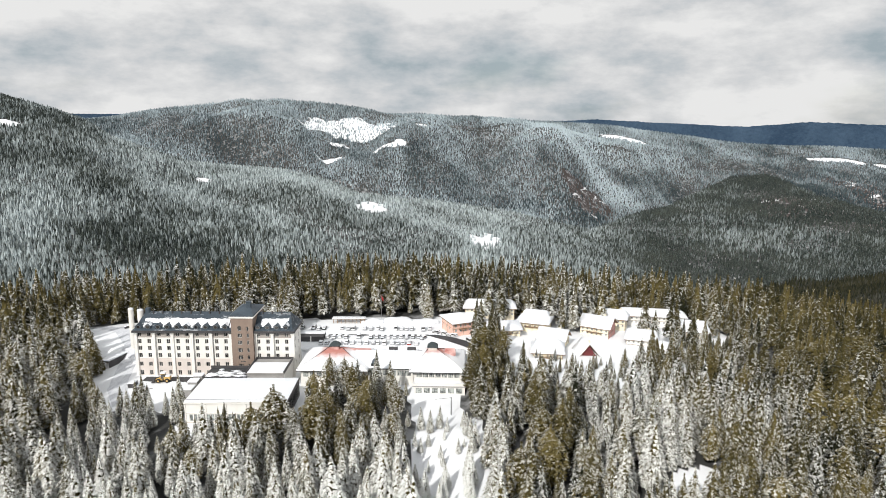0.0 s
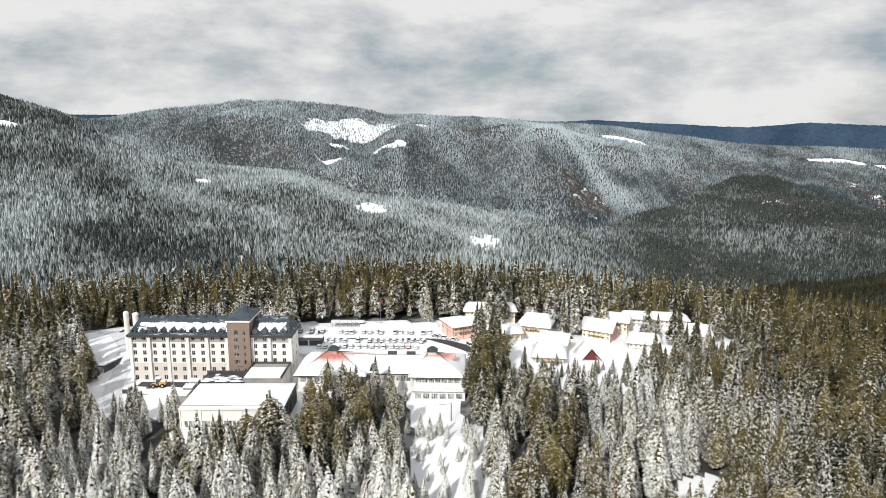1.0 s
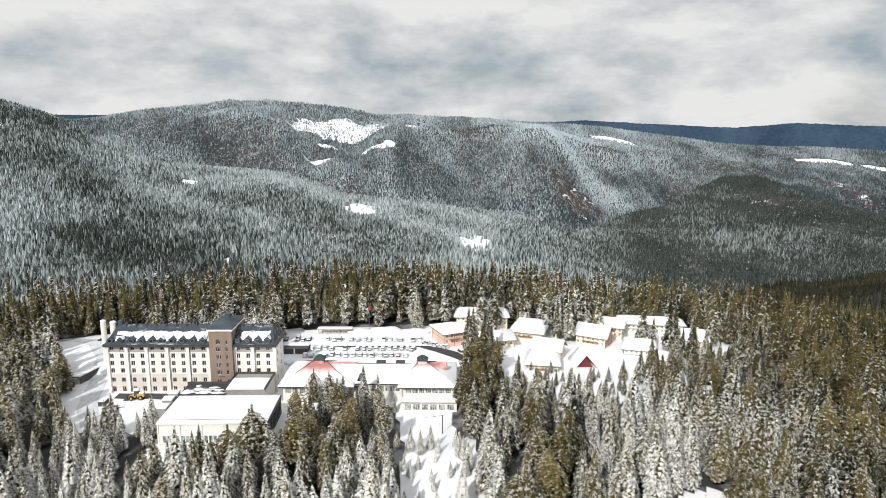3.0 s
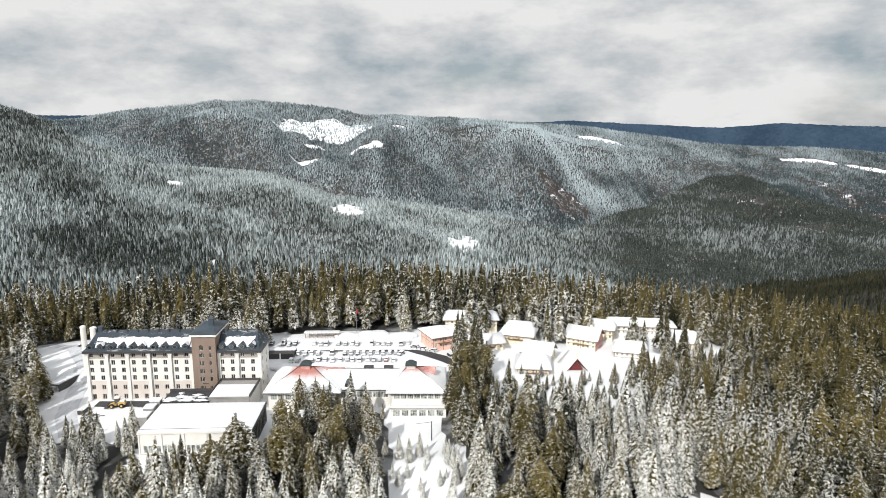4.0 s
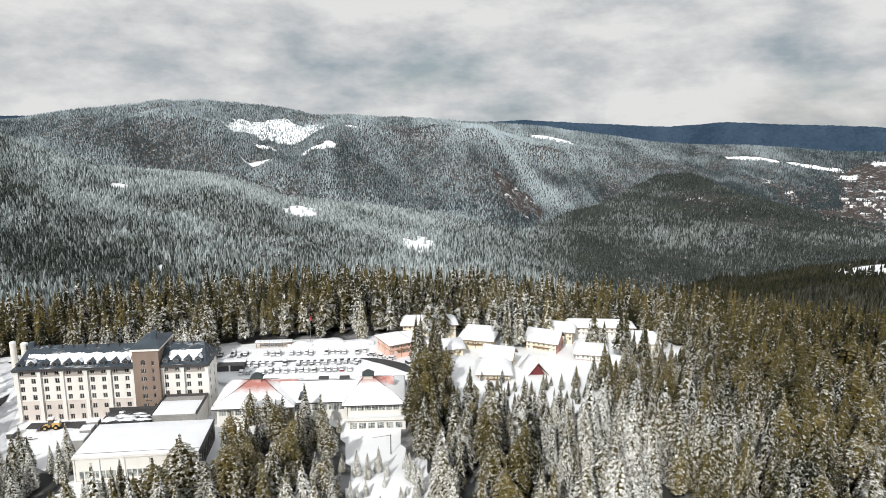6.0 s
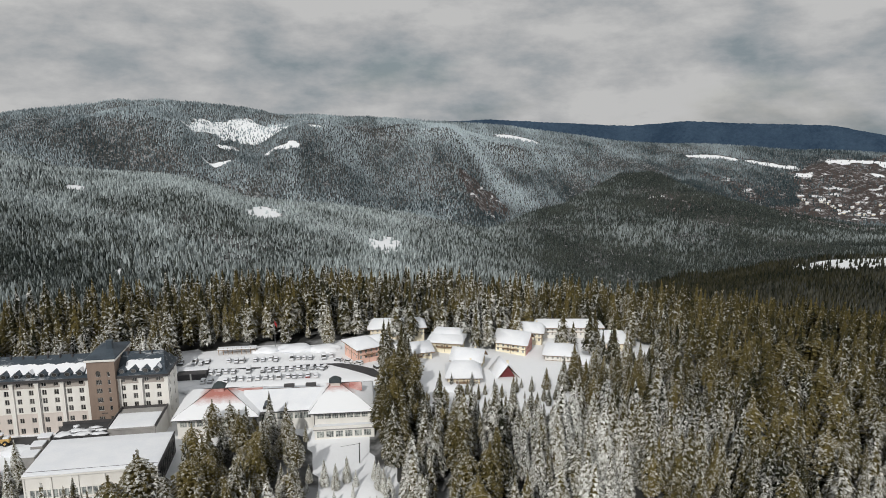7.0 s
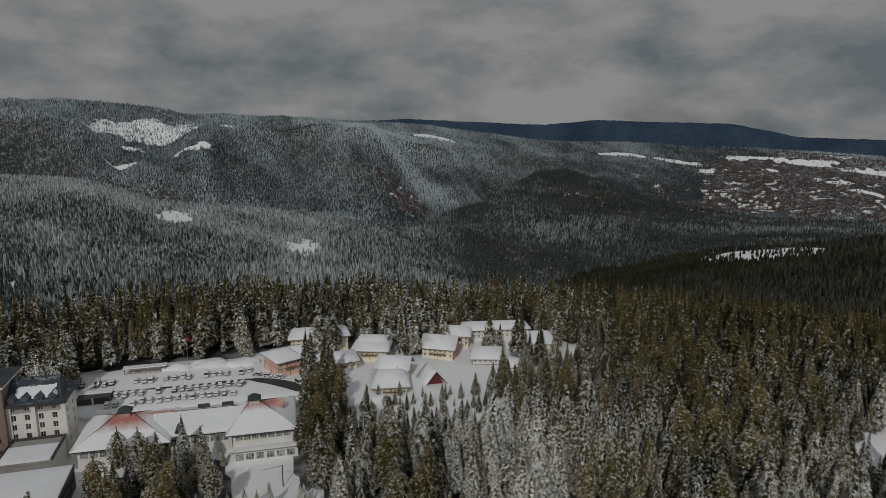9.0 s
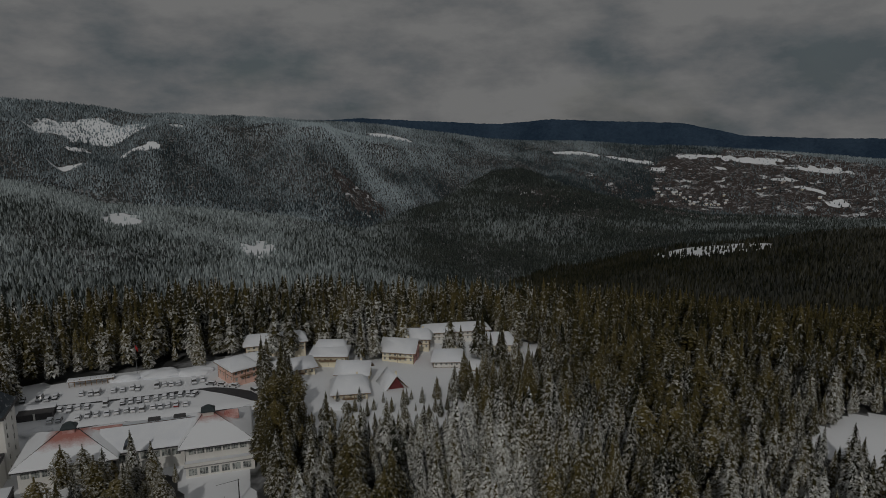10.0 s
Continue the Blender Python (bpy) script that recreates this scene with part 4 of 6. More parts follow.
# ---- the lobby range with its two pavilion roofs ----
def build_lobby():
    lob = thing("lobby_building", pose(-59.5, 264.8, 0, 0, 0, -1.6), "long low lobby building with snowy red hipped roofs and cupolas", "building")
    E = 7.4

    def strip(x0, x1, y, z0, z1, groups, sill, head, mat):
        holes = [(a - x0, b - x0, sill, head) for a, b in groups]
        w = part("wall", opened_wall(x1 - x0, z0, z1, holes), mat, lob, "white rendered wall with window strip")
        w.location = (x0, y, 0)
        for a, b in groups:
            window(w, (a + b) / 2 - x0, 0.17, sill, b - a, head - sill, frame_white, mullions=2, glass=glass_pale)
        part("inner_wall", boxed(x0 + 0.4, x1 - 0.4, y + 1.0, y + 1.2, z0, z1), plaster_grey, lob)

    strip(1.2, 27.0, 1.6, -3, E - 0.3, [(1.9 + 2.8 * k, 4.2 + 2.8 * k) for k in range(9)], 4.2, 6.3, plaster_white)
    strip(27.4, 47.6, 4.6, -3, E - 0.3, [(28.4 + 3.1 * k, 31.0 + 3.1 * k) for k in range(6)], 4.0, 6.3, plaster_white)
    strip(48.0, 67.6, 1.6, 2.2, E - 0.3, [(49.0 + 2.6 * k, 51.2 + 2.6 * k) for k in range(7)], 4.6, 6.4, plaster_white)
    strip(48.0, 69.0, -1.6, -6, 1.9, [(48.8 + 3.3 * k, 51.4 + 3.3 * k) for k in range(6)], -1.0, 1.35, plaster_white)
    part("terrace", boxed(47.6, 69.4, -2.0, 1.58, 1.92, 2.4), concrete, lob, "snow-covered terrace")
    part("parapet", boxed(47.6, 69.4, -2.2, -1.9, 2.4, 3.4), plaster_white, lob, "white terrace parapet")
    part("snow_cover", boxed(47.7, 69.3, -1.85, 1.56, 2.4, 2.7, bevel=0.1), snow, lob)
    for x in (0.9, 67.6):
        part("wall", boxed(x, x + 0.35, 2.0, 26.0, -3, E - 0.3), plaster_white, lob)
    part("wall", boxed(1.3, 67.5, 25.6, 26.0, -3, E - 0.3), plaster_white, lob)
    # middle roof and pavilion roofs: red sheet under thick snow
    for i, (x0, x1, y0, y1, top, in0, in1) in enumerate(((22.0, 56.0, 3.6, 26.5, 11.4, 0.5, 0.5), (-0.6, 29.0, 0.0, 27.0, 13.2, 11.6, 13.0), (46.0, 69.4, -0.2, 27.0, 13.2, 7.6, 12.6))):
        part("eave_board", boxed(x0 + 0.1, x1 - 0.1, y0 + 0.1, y1 - 0.1, E - 0.32, E + 0.02), trim_dark, lob, "dark eaves board")
        part("roof", hip(bmesh.new(), x0 + 0.25, x1 - 0.25, y0 + 0.25, y1 - 0.25, E + 0.16, top, in0 - 0.25, in1 - 0.25, 0.12), roof_red, lob, "red sheet roof showing where snow has slid off")
        s = bmesh.new()
        if i == 0:
            ym = (y0 + y1) / 2
            poly(s, [(x0, y0 + 0.1, E + 0.45), (x1, y0 + 0.1, E + 0.45), (x1, ym - 0.3, top + 0.2), (x0, ym - 0.3, top + 0.2), (x0, y0, E + 0.1), (x1, y0, E + 0.1)], [(0, 1, 2, 3), (4, 5, 1, 0)])
            poly(s, [(x0, ym + 0.1, top + 0.25), (x1, ym + 0.1, top + 0.25), (x1, y1, E + 0.4), (x0, y1, E + 0.4)], [(0, 1, 2, 3)])
            part("snow_cover", uneven(s, 0.06, 4, 2.0, 3), snow, lob, "", True)
        else:
            # snow lies thick below and thins to nothing under the cupola
            ym = (y0 + y1) / 2
            a, b = x0 + in0, x1 - in1
            sides = [((x0, y0), (x1, y0), (b, ym), (a, ym)), ((x1, y0), (x1, y1), (b, ym), (b, ym)), ((x1, y1), (x0, y1), (a, ym), (b, ym)), ((x0, y1), (x0, y0), (a, ym), (a, ym))]
            for k, (p, q, q2, p2) in enumerate(sides):
                g = bmesh.new()
                nu, nv = 26, 16
                # heights between which the snow thins out, side by side
                a0, a1 = ((0.30, 0.80), (0.55, 0.95), (0.8, 1.2), (0.45, 0.95))[k] if i == 1 else ((0.55, 1.0), (0.38, 0.85), (0.8, 1.2), (0.6, 1.05))[k]
                deep = g.verts.layers.float.new("depth")
                grid = []
                for v in range(nv + 1):
                    row = []
                    for u in range(nu + 1):
                        fu, fv = u / nu, 0.985 * v / nv
                        lo = Vector((*p, 0)).lerp(Vector((*q, 0)), fu)
                        hi_p = Vector((*p2, 0)).lerp(Vector((*q2, 0)), fu)
                        c = lo.lerp(hi_p, fv)
                        zz = E + 0.1 + (top - E - 0.1) * fv
                        left = 1 - min(1, max(0, (fv - a0) / (a1 - a0)))
                        th = 0.05 + 0.32 * left + 0.05 * left * noise.noise(Vector((c.x / 2.5, c.y / 2.5, k)))
                        w = g.verts.new((c.x, c.y, zz + th))
                        w[deep] = left
                        row.append(w)
                    grid.append(row)
                for v in range(nv):
                    for u in range(nu):
                        g.faces.new((grid[v][u], grid[v][u + 1], grid[v + 1][u + 1], grid[v + 1][u]))
                low = [g.verts.new((w.co.x, w.co.y, E + 0.1)) for w in grid[0]]
                for w in low:
                    w[deep] = 1.0
                for u in range(nu):
                    g.faces.new((low[u], low[u + 1], grid[0][u + 1], grid[0][u]))
                bmesh.ops.remove_doubles(g, verts=g.verts[:], dist=0.001)
                part("snow_cover", g, thin_snow, lob, "thick snow thinning to bare red sheet under the cupola", True)
        if i:
            ym = (y0 + y1) / 2
            for cx, cy, rx in ((x0, y0, x0 + in0), (x1, y0, x1 - in1), (x1, y1, x1 - in1)):
                part("hip_cap", tube(bmesh.new(), (cx + (rx - cx) * 0.04, cy + (ym - cy) * 0.04, E + 0.62), (rx, ym, top + 0.2), 0.11, 0.11, 6), trim_dark, lob, "thin dark hip flashing")
        # cupola
        if i:
            cx = x0 + in0 + (x1 - x0 - in0 - in1) / 2
            cy = (y0 + y1) / 2
            part("cupola", boxed(cx - 1.75, cx + 1.75, cy - 1.6, cy + 1.6, 11.0, 14.1), roof_red if i == 1 else plaster_beige, lob, "louvred cupola")
            part("cupola_roof", hip(bmesh.new(), cx - 2.25, cx + 2.25, cy - 2.1, cy + 2.1, 14.45, 16.1, 1.7, 1.7, 0.35), roof_teal, lob, "dark hipped cupola roof")
    # dormer with snow on the front slope, and flat lights behind the ridge
    dm = bmesh.new()
    prof = [(-1.4, 0.0), (-1.4, 1.5), (-1.15, 2.15), (-0.6, 2.55), (0.0, 2.65), (0.6, 2.55), (1.15, 2.15), (1.4, 1.5), (1.4, 0.0)]
    k = len(prof)
    poly(dm, [(31.1 + x * 0.8, y, 8.0 + z * 0.8) for y in (3.4, 8.5) for x, z in prof], [tuple(range(k)), tuple(range(2 * k - 1, k - 1, -1))] + [(j, j + k, j + k + 1, j + 1) for j in range(k - 1)])
    d = part("dormer", dm, roof_slate, lob, "small round-topped dark roof dormer with a snow lip")
    part("pane", boxed(30.3, 31.9, 3.34, 3.396, 8.76, 9.7), glass_dark, d)
    part("snow_patch", boxed(29.8, 32.4, 2.5, 3.33, 8.0, 8.75, bevel=0.25), snow, d, "", True)
    part("ridge_cap", boxed(16.6, 28.5, 15.05, 15.9, 11.2, 12.0), roof_red, lob, "red ridge strip swept free of snow")
    for x in (36.0, 44.0):
        part("skylight", boxed(x, x + 3.8, 17.0, 19.0, 10.0, 11.75), trim_dark, lob, "dark roof light")
    red = bmesh.new()
    hip(red, 60.2, 65.0, 12.2, 16.2, 11.6, 13.0, 0.3, 0.3, 1.2)
    box(red, 62.0, 64.6, 12.6, 15.8, 9.6, 10.38)
    part("dormer", red, roof_red, lob, "small red roof dormer")


build_lobby()


# ---- parking ----
def ground_at(x, y):
    return float(land(np.array([x]), np.array([y]))[0])


def build_parking():
    road = bmesh.new()
    n = 60
    prev = None
    for k in range(n + 1):
        t = k / n
        x = -60 + 74 * t
        y = 322.2 - 1.5 * math.sin(t * 3) - 17 * max(0, t - 0.72) / 0.28 * (0.5 + 0.5 * max(0, t - 0.72) / 0.28)
        wdt = (0.35 + 0.9 * abs(noise.noise(Vector((t * 9, 1.7, 0)))) + 0.7 * t + 4.2 * max(0, (t - 0.74) / 0.26) ** 0.6) * (1 if t < 0.97 else 0.8)
        a, b = road.verts.new((x, y - wdt, ground_at(x, y - wdt) + 0.06)), road.verts.new((x, y + wdt, ground_at(x, y + wdt) + 0.06))
        if prev:
            road.faces.new((prev[0], a, b, prev[1]))
        prev = (a, b)
    ob = part("road", road, asphalt, None)
    tagged(ob, "wet dark asphalt lane cleared of snow", "road", kind="structure")


build_parking()

PAINTS = {"white": ((0.62, 0.62, 0.62), (0.70, 0.70, 0.70)), "silver": ((0.28, 0.29, 0.30), (0.36, 0.37, 0.38)), "black": ((0.012, 0.012, 0.014), (0.03, 0.03, 0.03)), "blue": ((0.03, 0.06, 0.14), (0.05, 0.09, 0.2)), "red": ((0.22, 0.02, 0.02), (0.3, 0.04, 0.03))}
paints = {k: material("car_paint_" + k, mottled(a, b, 0.7, 7.0, 0.35, 0.03, spec=0.5)) for k, (a, b) in PAINTS.items()}


def build_car(colour, van=False):
    e = thing("car", Matrix(), colour + " car parked on packed snow, roof and bonnet under snow", "car", "cars in the car park")
    L, Wd, H = (4.9, 1.95, 2.0) if van else (4.4, 1.78, 1.48)
    bm = bmesh.new()
    prof = [(-L / 2, 0.35), (-L / 2 + 0.05, 0.75), (-L / 2 + 1.0, 0.92), (L / 2 - 0.15, 0.95), (L / 2, 0.6), (L / 2, 0.35)]
    lo = [bm.verts.new((x, -Wd / 2, z)) for x, z in prof]
    hi = [bm.verts.new((x, Wd / 2, z)) for x, z in prof]
    bm.faces.new(lo)
    bm.faces.new(hi[::-1])
    for i in range(len(prof)):
        j = (i + 1) % len(prof)
        bm.faces.new((lo[j], lo[i], hi[i], hi[j]))
    bmesh.ops.recalc_face_normals(bm, faces=bm.faces)
    bmesh.ops.bevel(bm, geom=bm.edges[:], offset=0.08, segments=2, affect="EDGES")
    part("body", bm, paints[colour], e)
    g = bmesh.new()
    a0, a1, b0, b1 = (-L / 2 + 0.9, L / 2 - 0.1, -L / 2 + 1.5, L / 2 - 0.3) if van else (-L / 2 + 1.0, L / 2 - 0.25, -L / 2 + 1.75, L / 2 - 0.75)
    w0, w1 = Wd / 2 - 0.06, Wd / 2 - 0.24
    poly(g, [(a0, -w0, 0.9), (a1, -w0, 0.9), (a1, w0, 0.9), (a0, w0, 0.9), (b0, -w1, H), (b1, -w1, H), (b1, w1, H), (b0, w1, H)], [(0, 1, 5, 4), (1, 2, 6, 5), (2, 3, 7, 6), (3, 0, 4, 7), (4, 5, 6, 7)])
    part("glasshouse", g, glass_dark, e, "dark car windows")
    part("roof", boxed(b0 - 0.04, b1 + 0.04, -w1 - 0.03, w1 + 0.03, H - 0.04, H + 0.04, bevel=0.03), paints[colour], e)
    part("snow_cap", boxed(b0 - 0.28, b1 + 0.28, -w1 - 0.12, w1 + 0.12, H - 0.06, H + 0.34, bevel=0.15), snow, e, "snow on the car roof", True)
    part("snow_cap", boxed(-L / 2 + 0.02, a0 + 0.3, -w0 + 0.02, w0 - 0.02, 0.80, 1.16, bevel=0.12), snow, e, "snow on the bonnet", True)
    part("snow_cap", boxed(a1 - 0.45, L / 2 - 0.02, -w0 + 0.04, w0 - 0.04, 0.86, 1.14, bevel=0.1), snow, e, "snow on the boot", True)
    wh = bmesh.new()
    bmesh.ops.create_cone(wh, cap_ends=True, segments=12, radius1=0.33, radius2=0.33, depth=0.24, matrix=Matrix.Rotation(radians(90), 4, "X"))
    wm = mesh_of("wheel", wh, rubber)
    for x in (-L / 2 + 0.8, L / 2 - 0.8):
        for y in (-Wd / 2 + 0.1, Wd / 2 - 0.1):
            share("wheel", wm, e, Matrix.Translation((x, y, 0.33)))
    return e


def build_cars():
    rnd = random.Random(5)
    kinds = [("white", False), ("silver", False), ("black", False), ("blue", False), ("red", False), ("white", True), ("silver", True)]
    made = {}
    spots = []
    for k in range(23):
        spots.append((-71.0 + k * 2.95, 330.3 - 0.04 * k, 90))
    for k in range(17):
        spots.append((-58.6 + k * 2.95, 316.6, -90))
    for k in range(16):
        spots.append((-57.0 + k * 3.0, 307.8, 90))
    spots += [(-3.0, 324.5, 150), (1.5, 322.0, 145), (5.5, 319.0, 150), (13.0, 310.5, 120), (-9.3, 315.0, 60)]
    for x, y, a in spots:
        if rnd.random() < 0.2:
            continue
        kind = kinds[rnd.choices(range(7), (8, 4, 1.6, 0.5, 0.3, 1.8, 1))[0]]
        m = pose(x + rnd.uniform(-0.5, 0.5), y + rnd.uniform(-0.8, 0.8), ground_at(x, y) - 0.02, 0, 0, a + rnd.uniform(-5, 5) + (180 if rnd.random() < 0.4 else 0))
        if kind not in made:
            made[kind] = build_car(*kind)
            made[kind].matrix_basis = m
        else:
            copy_thing(made[kind], m)
    # two cars by the side road
    for x, y, a in ((-160, 333, 20), (-157, 343, 10)):
        copy_thing(made[("black", False)], pose(x, y, ground_at(x, y), 0, 0, a))


build_cars()


def build_yard():
    # wheel loader
    e = thing("wheel_loader", pose(-117.5, 270.8, ground_at(-119, 270) + 0.1, 0, 0, 186) @ Matrix.Scale(1.15, 4), "pale yellow wheel loader with snow on its cab roof", "wheel loader")
    for x in (-1.6, 1.5):
        for y in (-1.15, 1.15):
            t = bmesh.new()
            bmesh.ops.create_cone(t, cap_ends=True, segments=16, radius1=0.8, radius2=0.8, depth=0.55, matrix=Matrix.Rotation(radians(90), 4, "X"))
            bmesh.ops.bevel(t, geom=t.edges[:], offset=0.08, segments=1, affect="EDGES")
            wheel = part("wheel", t, rubber, e)
            wheel.location = (x, y, 0.8)
            part("rim", tube(bmesh.new(), (0, -0.3, 0), (0, 0.3, 0), 0.36, 0.36, 12), digger_yellow, wheel)
    part("body", boxed(-2.7, -0.4, -1.0, 1.0, 0.9, 2.2, bevel=0.14), digger_yellow, e)
    part("front_frame", boxed(0.2, 1.9, -0.55, 0.55, 0.7, 1.5, bevel=0.1), digger_yellow, e)
    cab = part("cab", boxed(-0.9, 0.6, -0.8, 0.8, 1.5, 3.2, bevel=0.1), glass_dark, e)
    part("cab_roof", boxed(-1.0, 0.75, -0.9, 0.9, 3.2, 3.38, bevel=0.06), digger_yellow, cab)
    part("snow_cap", boxed(-2.65, -1.0, -0.95, 0.95, 2.15, 2.65, bevel=0.2), snow, e, "", True)
    part("snow_cap", boxed(-1.05, 0.8, -0.95, 0.95, 3.36, 3.75, bevel=0.15), snow, cab, "", True)
    for y in (-0.5, 0.5):
        part("lift_arm", tube(bmesh.new(), (0.7, y, 1.7), (3.0, y, 0.8), 0.16, 0.13, 6), digger_yellow, e)
    bk = bmesh.new()
    poly(bk, [(x, y, z) for y in (-1.3, 1.3) for x, z in ((2.8, 0.15), (4.1, 0.15), (4.0, 0.3), (3.1, 0.5), (2.95, 1.35), (2.75, 1.3))], [(0, 1, 2, 3, 4, 5), (11, 10, 9, 8, 7, 6)] + [(k, k + 6, (k + 1) % 6 + 6, (k + 1) % 6) for k in range(6)])
    bmesh.ops.recalc_face_normals(bk, faces=bk.faces[:])
    part("bucket", bk, trim_dark, e)
    # snow heaps
    for x, y, r, h in ((-109, 264.5, 6.0, 2.6), (-101, 262, 4.0, 1.8), (-22, 343, 9, 2.5), (-9, 341, 8, 2.2), (-36, 343, 7, 2.0), (-60, 300.5, 5, 1.6), (12, 298, 6, 1.8)):
        bm = bmesh.new()
        bmesh.ops.create_icosphere(bm, subdivisions=4, radius=1.0)
        for v in bm.verts:
            d = 1 + 0.25 * noise.noise(v.co * 1.6 + Vector((x, y, 0))) + 0.08 * noise.noise(v.co * 6)
            v.co = Vector((v.co.x * r * d, v.co.y * r * 0.55 * d, max(v.co.z, -0.2) * h * d))
        ob = part("snow_mound", bm, snow, None, "ploughed heap of snow beside cleared ground", True)
        ob.location = (x, y, ground_at(x, y) - 0.1)
        tagged(ob, category="snow heap")
    # yard wall and ramp cheek
    w = thing("retaining_wall", pose(-129.5, 266.5, ground_at(-129, 266)), "dark concrete retaining wall with snow on top", "wall")
    part("wall", boxed(0, 2.2, -2.5, 2.0, -2, 1.7), trim_dark, w)
    part("snow_cover", boxed(-0.1, 2.3, -2.3, 2.0, 1.7, 2.0, bevel=0.1), snow, w, "", True)
    a = thing("yard_paving", pose(0, 0, 0), "dark cleared strip of paving at the hotel's foot", "paving", kind="structure")
    bm = bmesh.new()
    poly(bm, [(-127, 271.5, 0.10), (-99, 268.5, 0.10), (-96, 276, 0.10), (-127, 276.5, 0.10)], [(0, 1, 2, 3)])
    part("paving", bm, asphalt, a)
    # scrap
    rnd = random.Random(3)
    s = thing("timber_pile", pose(-123, 262.5, ground_at(-123, 262)), "untidy pile of dark timber half under snow", "timber")
    for k in range(9):
        x, y, an = rnd.uniform(-3, 4), rnd.uniform(-1.5, 1.5), rnd.uniform(-0.6, 0.6)
        part("plank", tube(bmesh.new(), (x - 1.5 * math.cos(an), y - 1.5 * math.sin(an), 0.15 + 0.05 * k), (x + 1.5 * math.cos(an), y + 1.5 * math.sin(an), 0.25 + 0.05 * k), 0.12, 0.12, 5), trim_dark, s)
    # carport by the side road
    c = thing("carport", pose(-150.6, 287.0, ground_at(-150, 290) - 0.5, 0, 0, -14), "long low carport with a snow-covered flat roof", "carport")
    part("roof", boxed(-2.6, 2.9, 0, 23, 3.1, 3.5), trim_dark, c)
    part("snow_cover", uneven(boxed(-2.5, 2.8, 0.1, 22.9, 3.5, 4.0, bevel=0.2), 0.1, 3, 2.2, 2), snow, c, "", True)
    for k in range(6):
        for x in (-2.3, 2.6):
            part("post", boxed(x - 0.12, x + 0.12, 0.4 + 4.4 * k, 0.64 + 4.4 * k, -1, 3.1), timber, c)
    part("back_wall", boxed(2.66, 2.86, 0.2, 22.8, -1, 3.1), trim_dark, c)
    # service ramp beside the car park
    d = thing("service_building", pose(-68.5, 311.0, 0), "low dark service entrance dug into the car park bank", "building")
    part("wall", boxed(0, 11.5, 0, 8.5, 0, 6.6), trim_dark, d)
    part("snow_cover", boxed(-0.2, 11.7, 4.6, 8.7, 6.6, 7.0, bevel=0.15), snow, d, "", True)
    part("pillar", boxed(5.4, 6.0, -0.3, 0.0, 2, 6.9), plaster_white, d)
    # shelter with posts at the rear of the car park
    f = thing("shelter", pose(-56.5, 340.5, ground_at(-50, 341)), "low open shelter of posts with snow on its roof", "shelter")
    for k in range(9):
        part("post", boxed(k * 2.0 - 0.12, k * 2.0 + 0.12, -0.1, 0.1, -0.5, 3.0), timber, f)
    part("roof", boxed(-0.5, 16.5, -0.6, 3.0, 2.2, 2.4), timber, f)
    part("snow_cover", boxed(-0.6, 16.6, -0.7, 3.1, 2.4, 2.8, bevel=0.12), snow, f, "", True)
    # flagpole
    p = thing("flagpole", pose(-32.0, 347.0, ground_at(-32, 347)), "tall white flagpole with a red flag behind the car park", "flagpole")
    part("pole", tube(bmesh.new(), (0, 0, 0), (0, 0, 13.5), 0.13, 0.08), metal_grey, p)
    fl = bmesh.new()
    bmesh.ops.create_grid(fl, x_segments=8, y_segments=6, size=1.0)
    for v in fl.verts:
        x, zz = v.co.x, v.co.y
        v.co = Vector((0.55 + x * 0.45, 0.2 * math.sin(x * 4), 12.2 + zz * 0.9 - 0.8 * (x + 1)))
    part("flag", fl, flag_red, p, "plain red flag")


    # dark mast with a boom on the snow slope below the lobby
    q = thing("mast", pose(3.6, 243.5, ground_at(3.6, 243.5)), "dark slender mast with a thin boom on the snow slope", "mast")
    part("pole", tube(bmesh.new(), (0, 0, -0.5), (0, 0, 7.2), 0.2, 0.14), trim_dark, q)
    part("boom", tube(bmesh.new(), (0.3, 0, 7.0), (-6.2, 0.2, 6.2), 0.08, 0.05, 6), trim_dark, q)
    q2 = thing("post", pose(-1.0, 238.5, ground_at(-1, 238.5)), "thin dark post standing in snow", "post")
    part("pole", tube(bmesh.new(), (0, 0, -0.5), (0, 0, 4.5), 0.09, 0.07, 6), trim_dark, q2)


build_yard()


# ---- the holiday houses ----
HOUSES = []


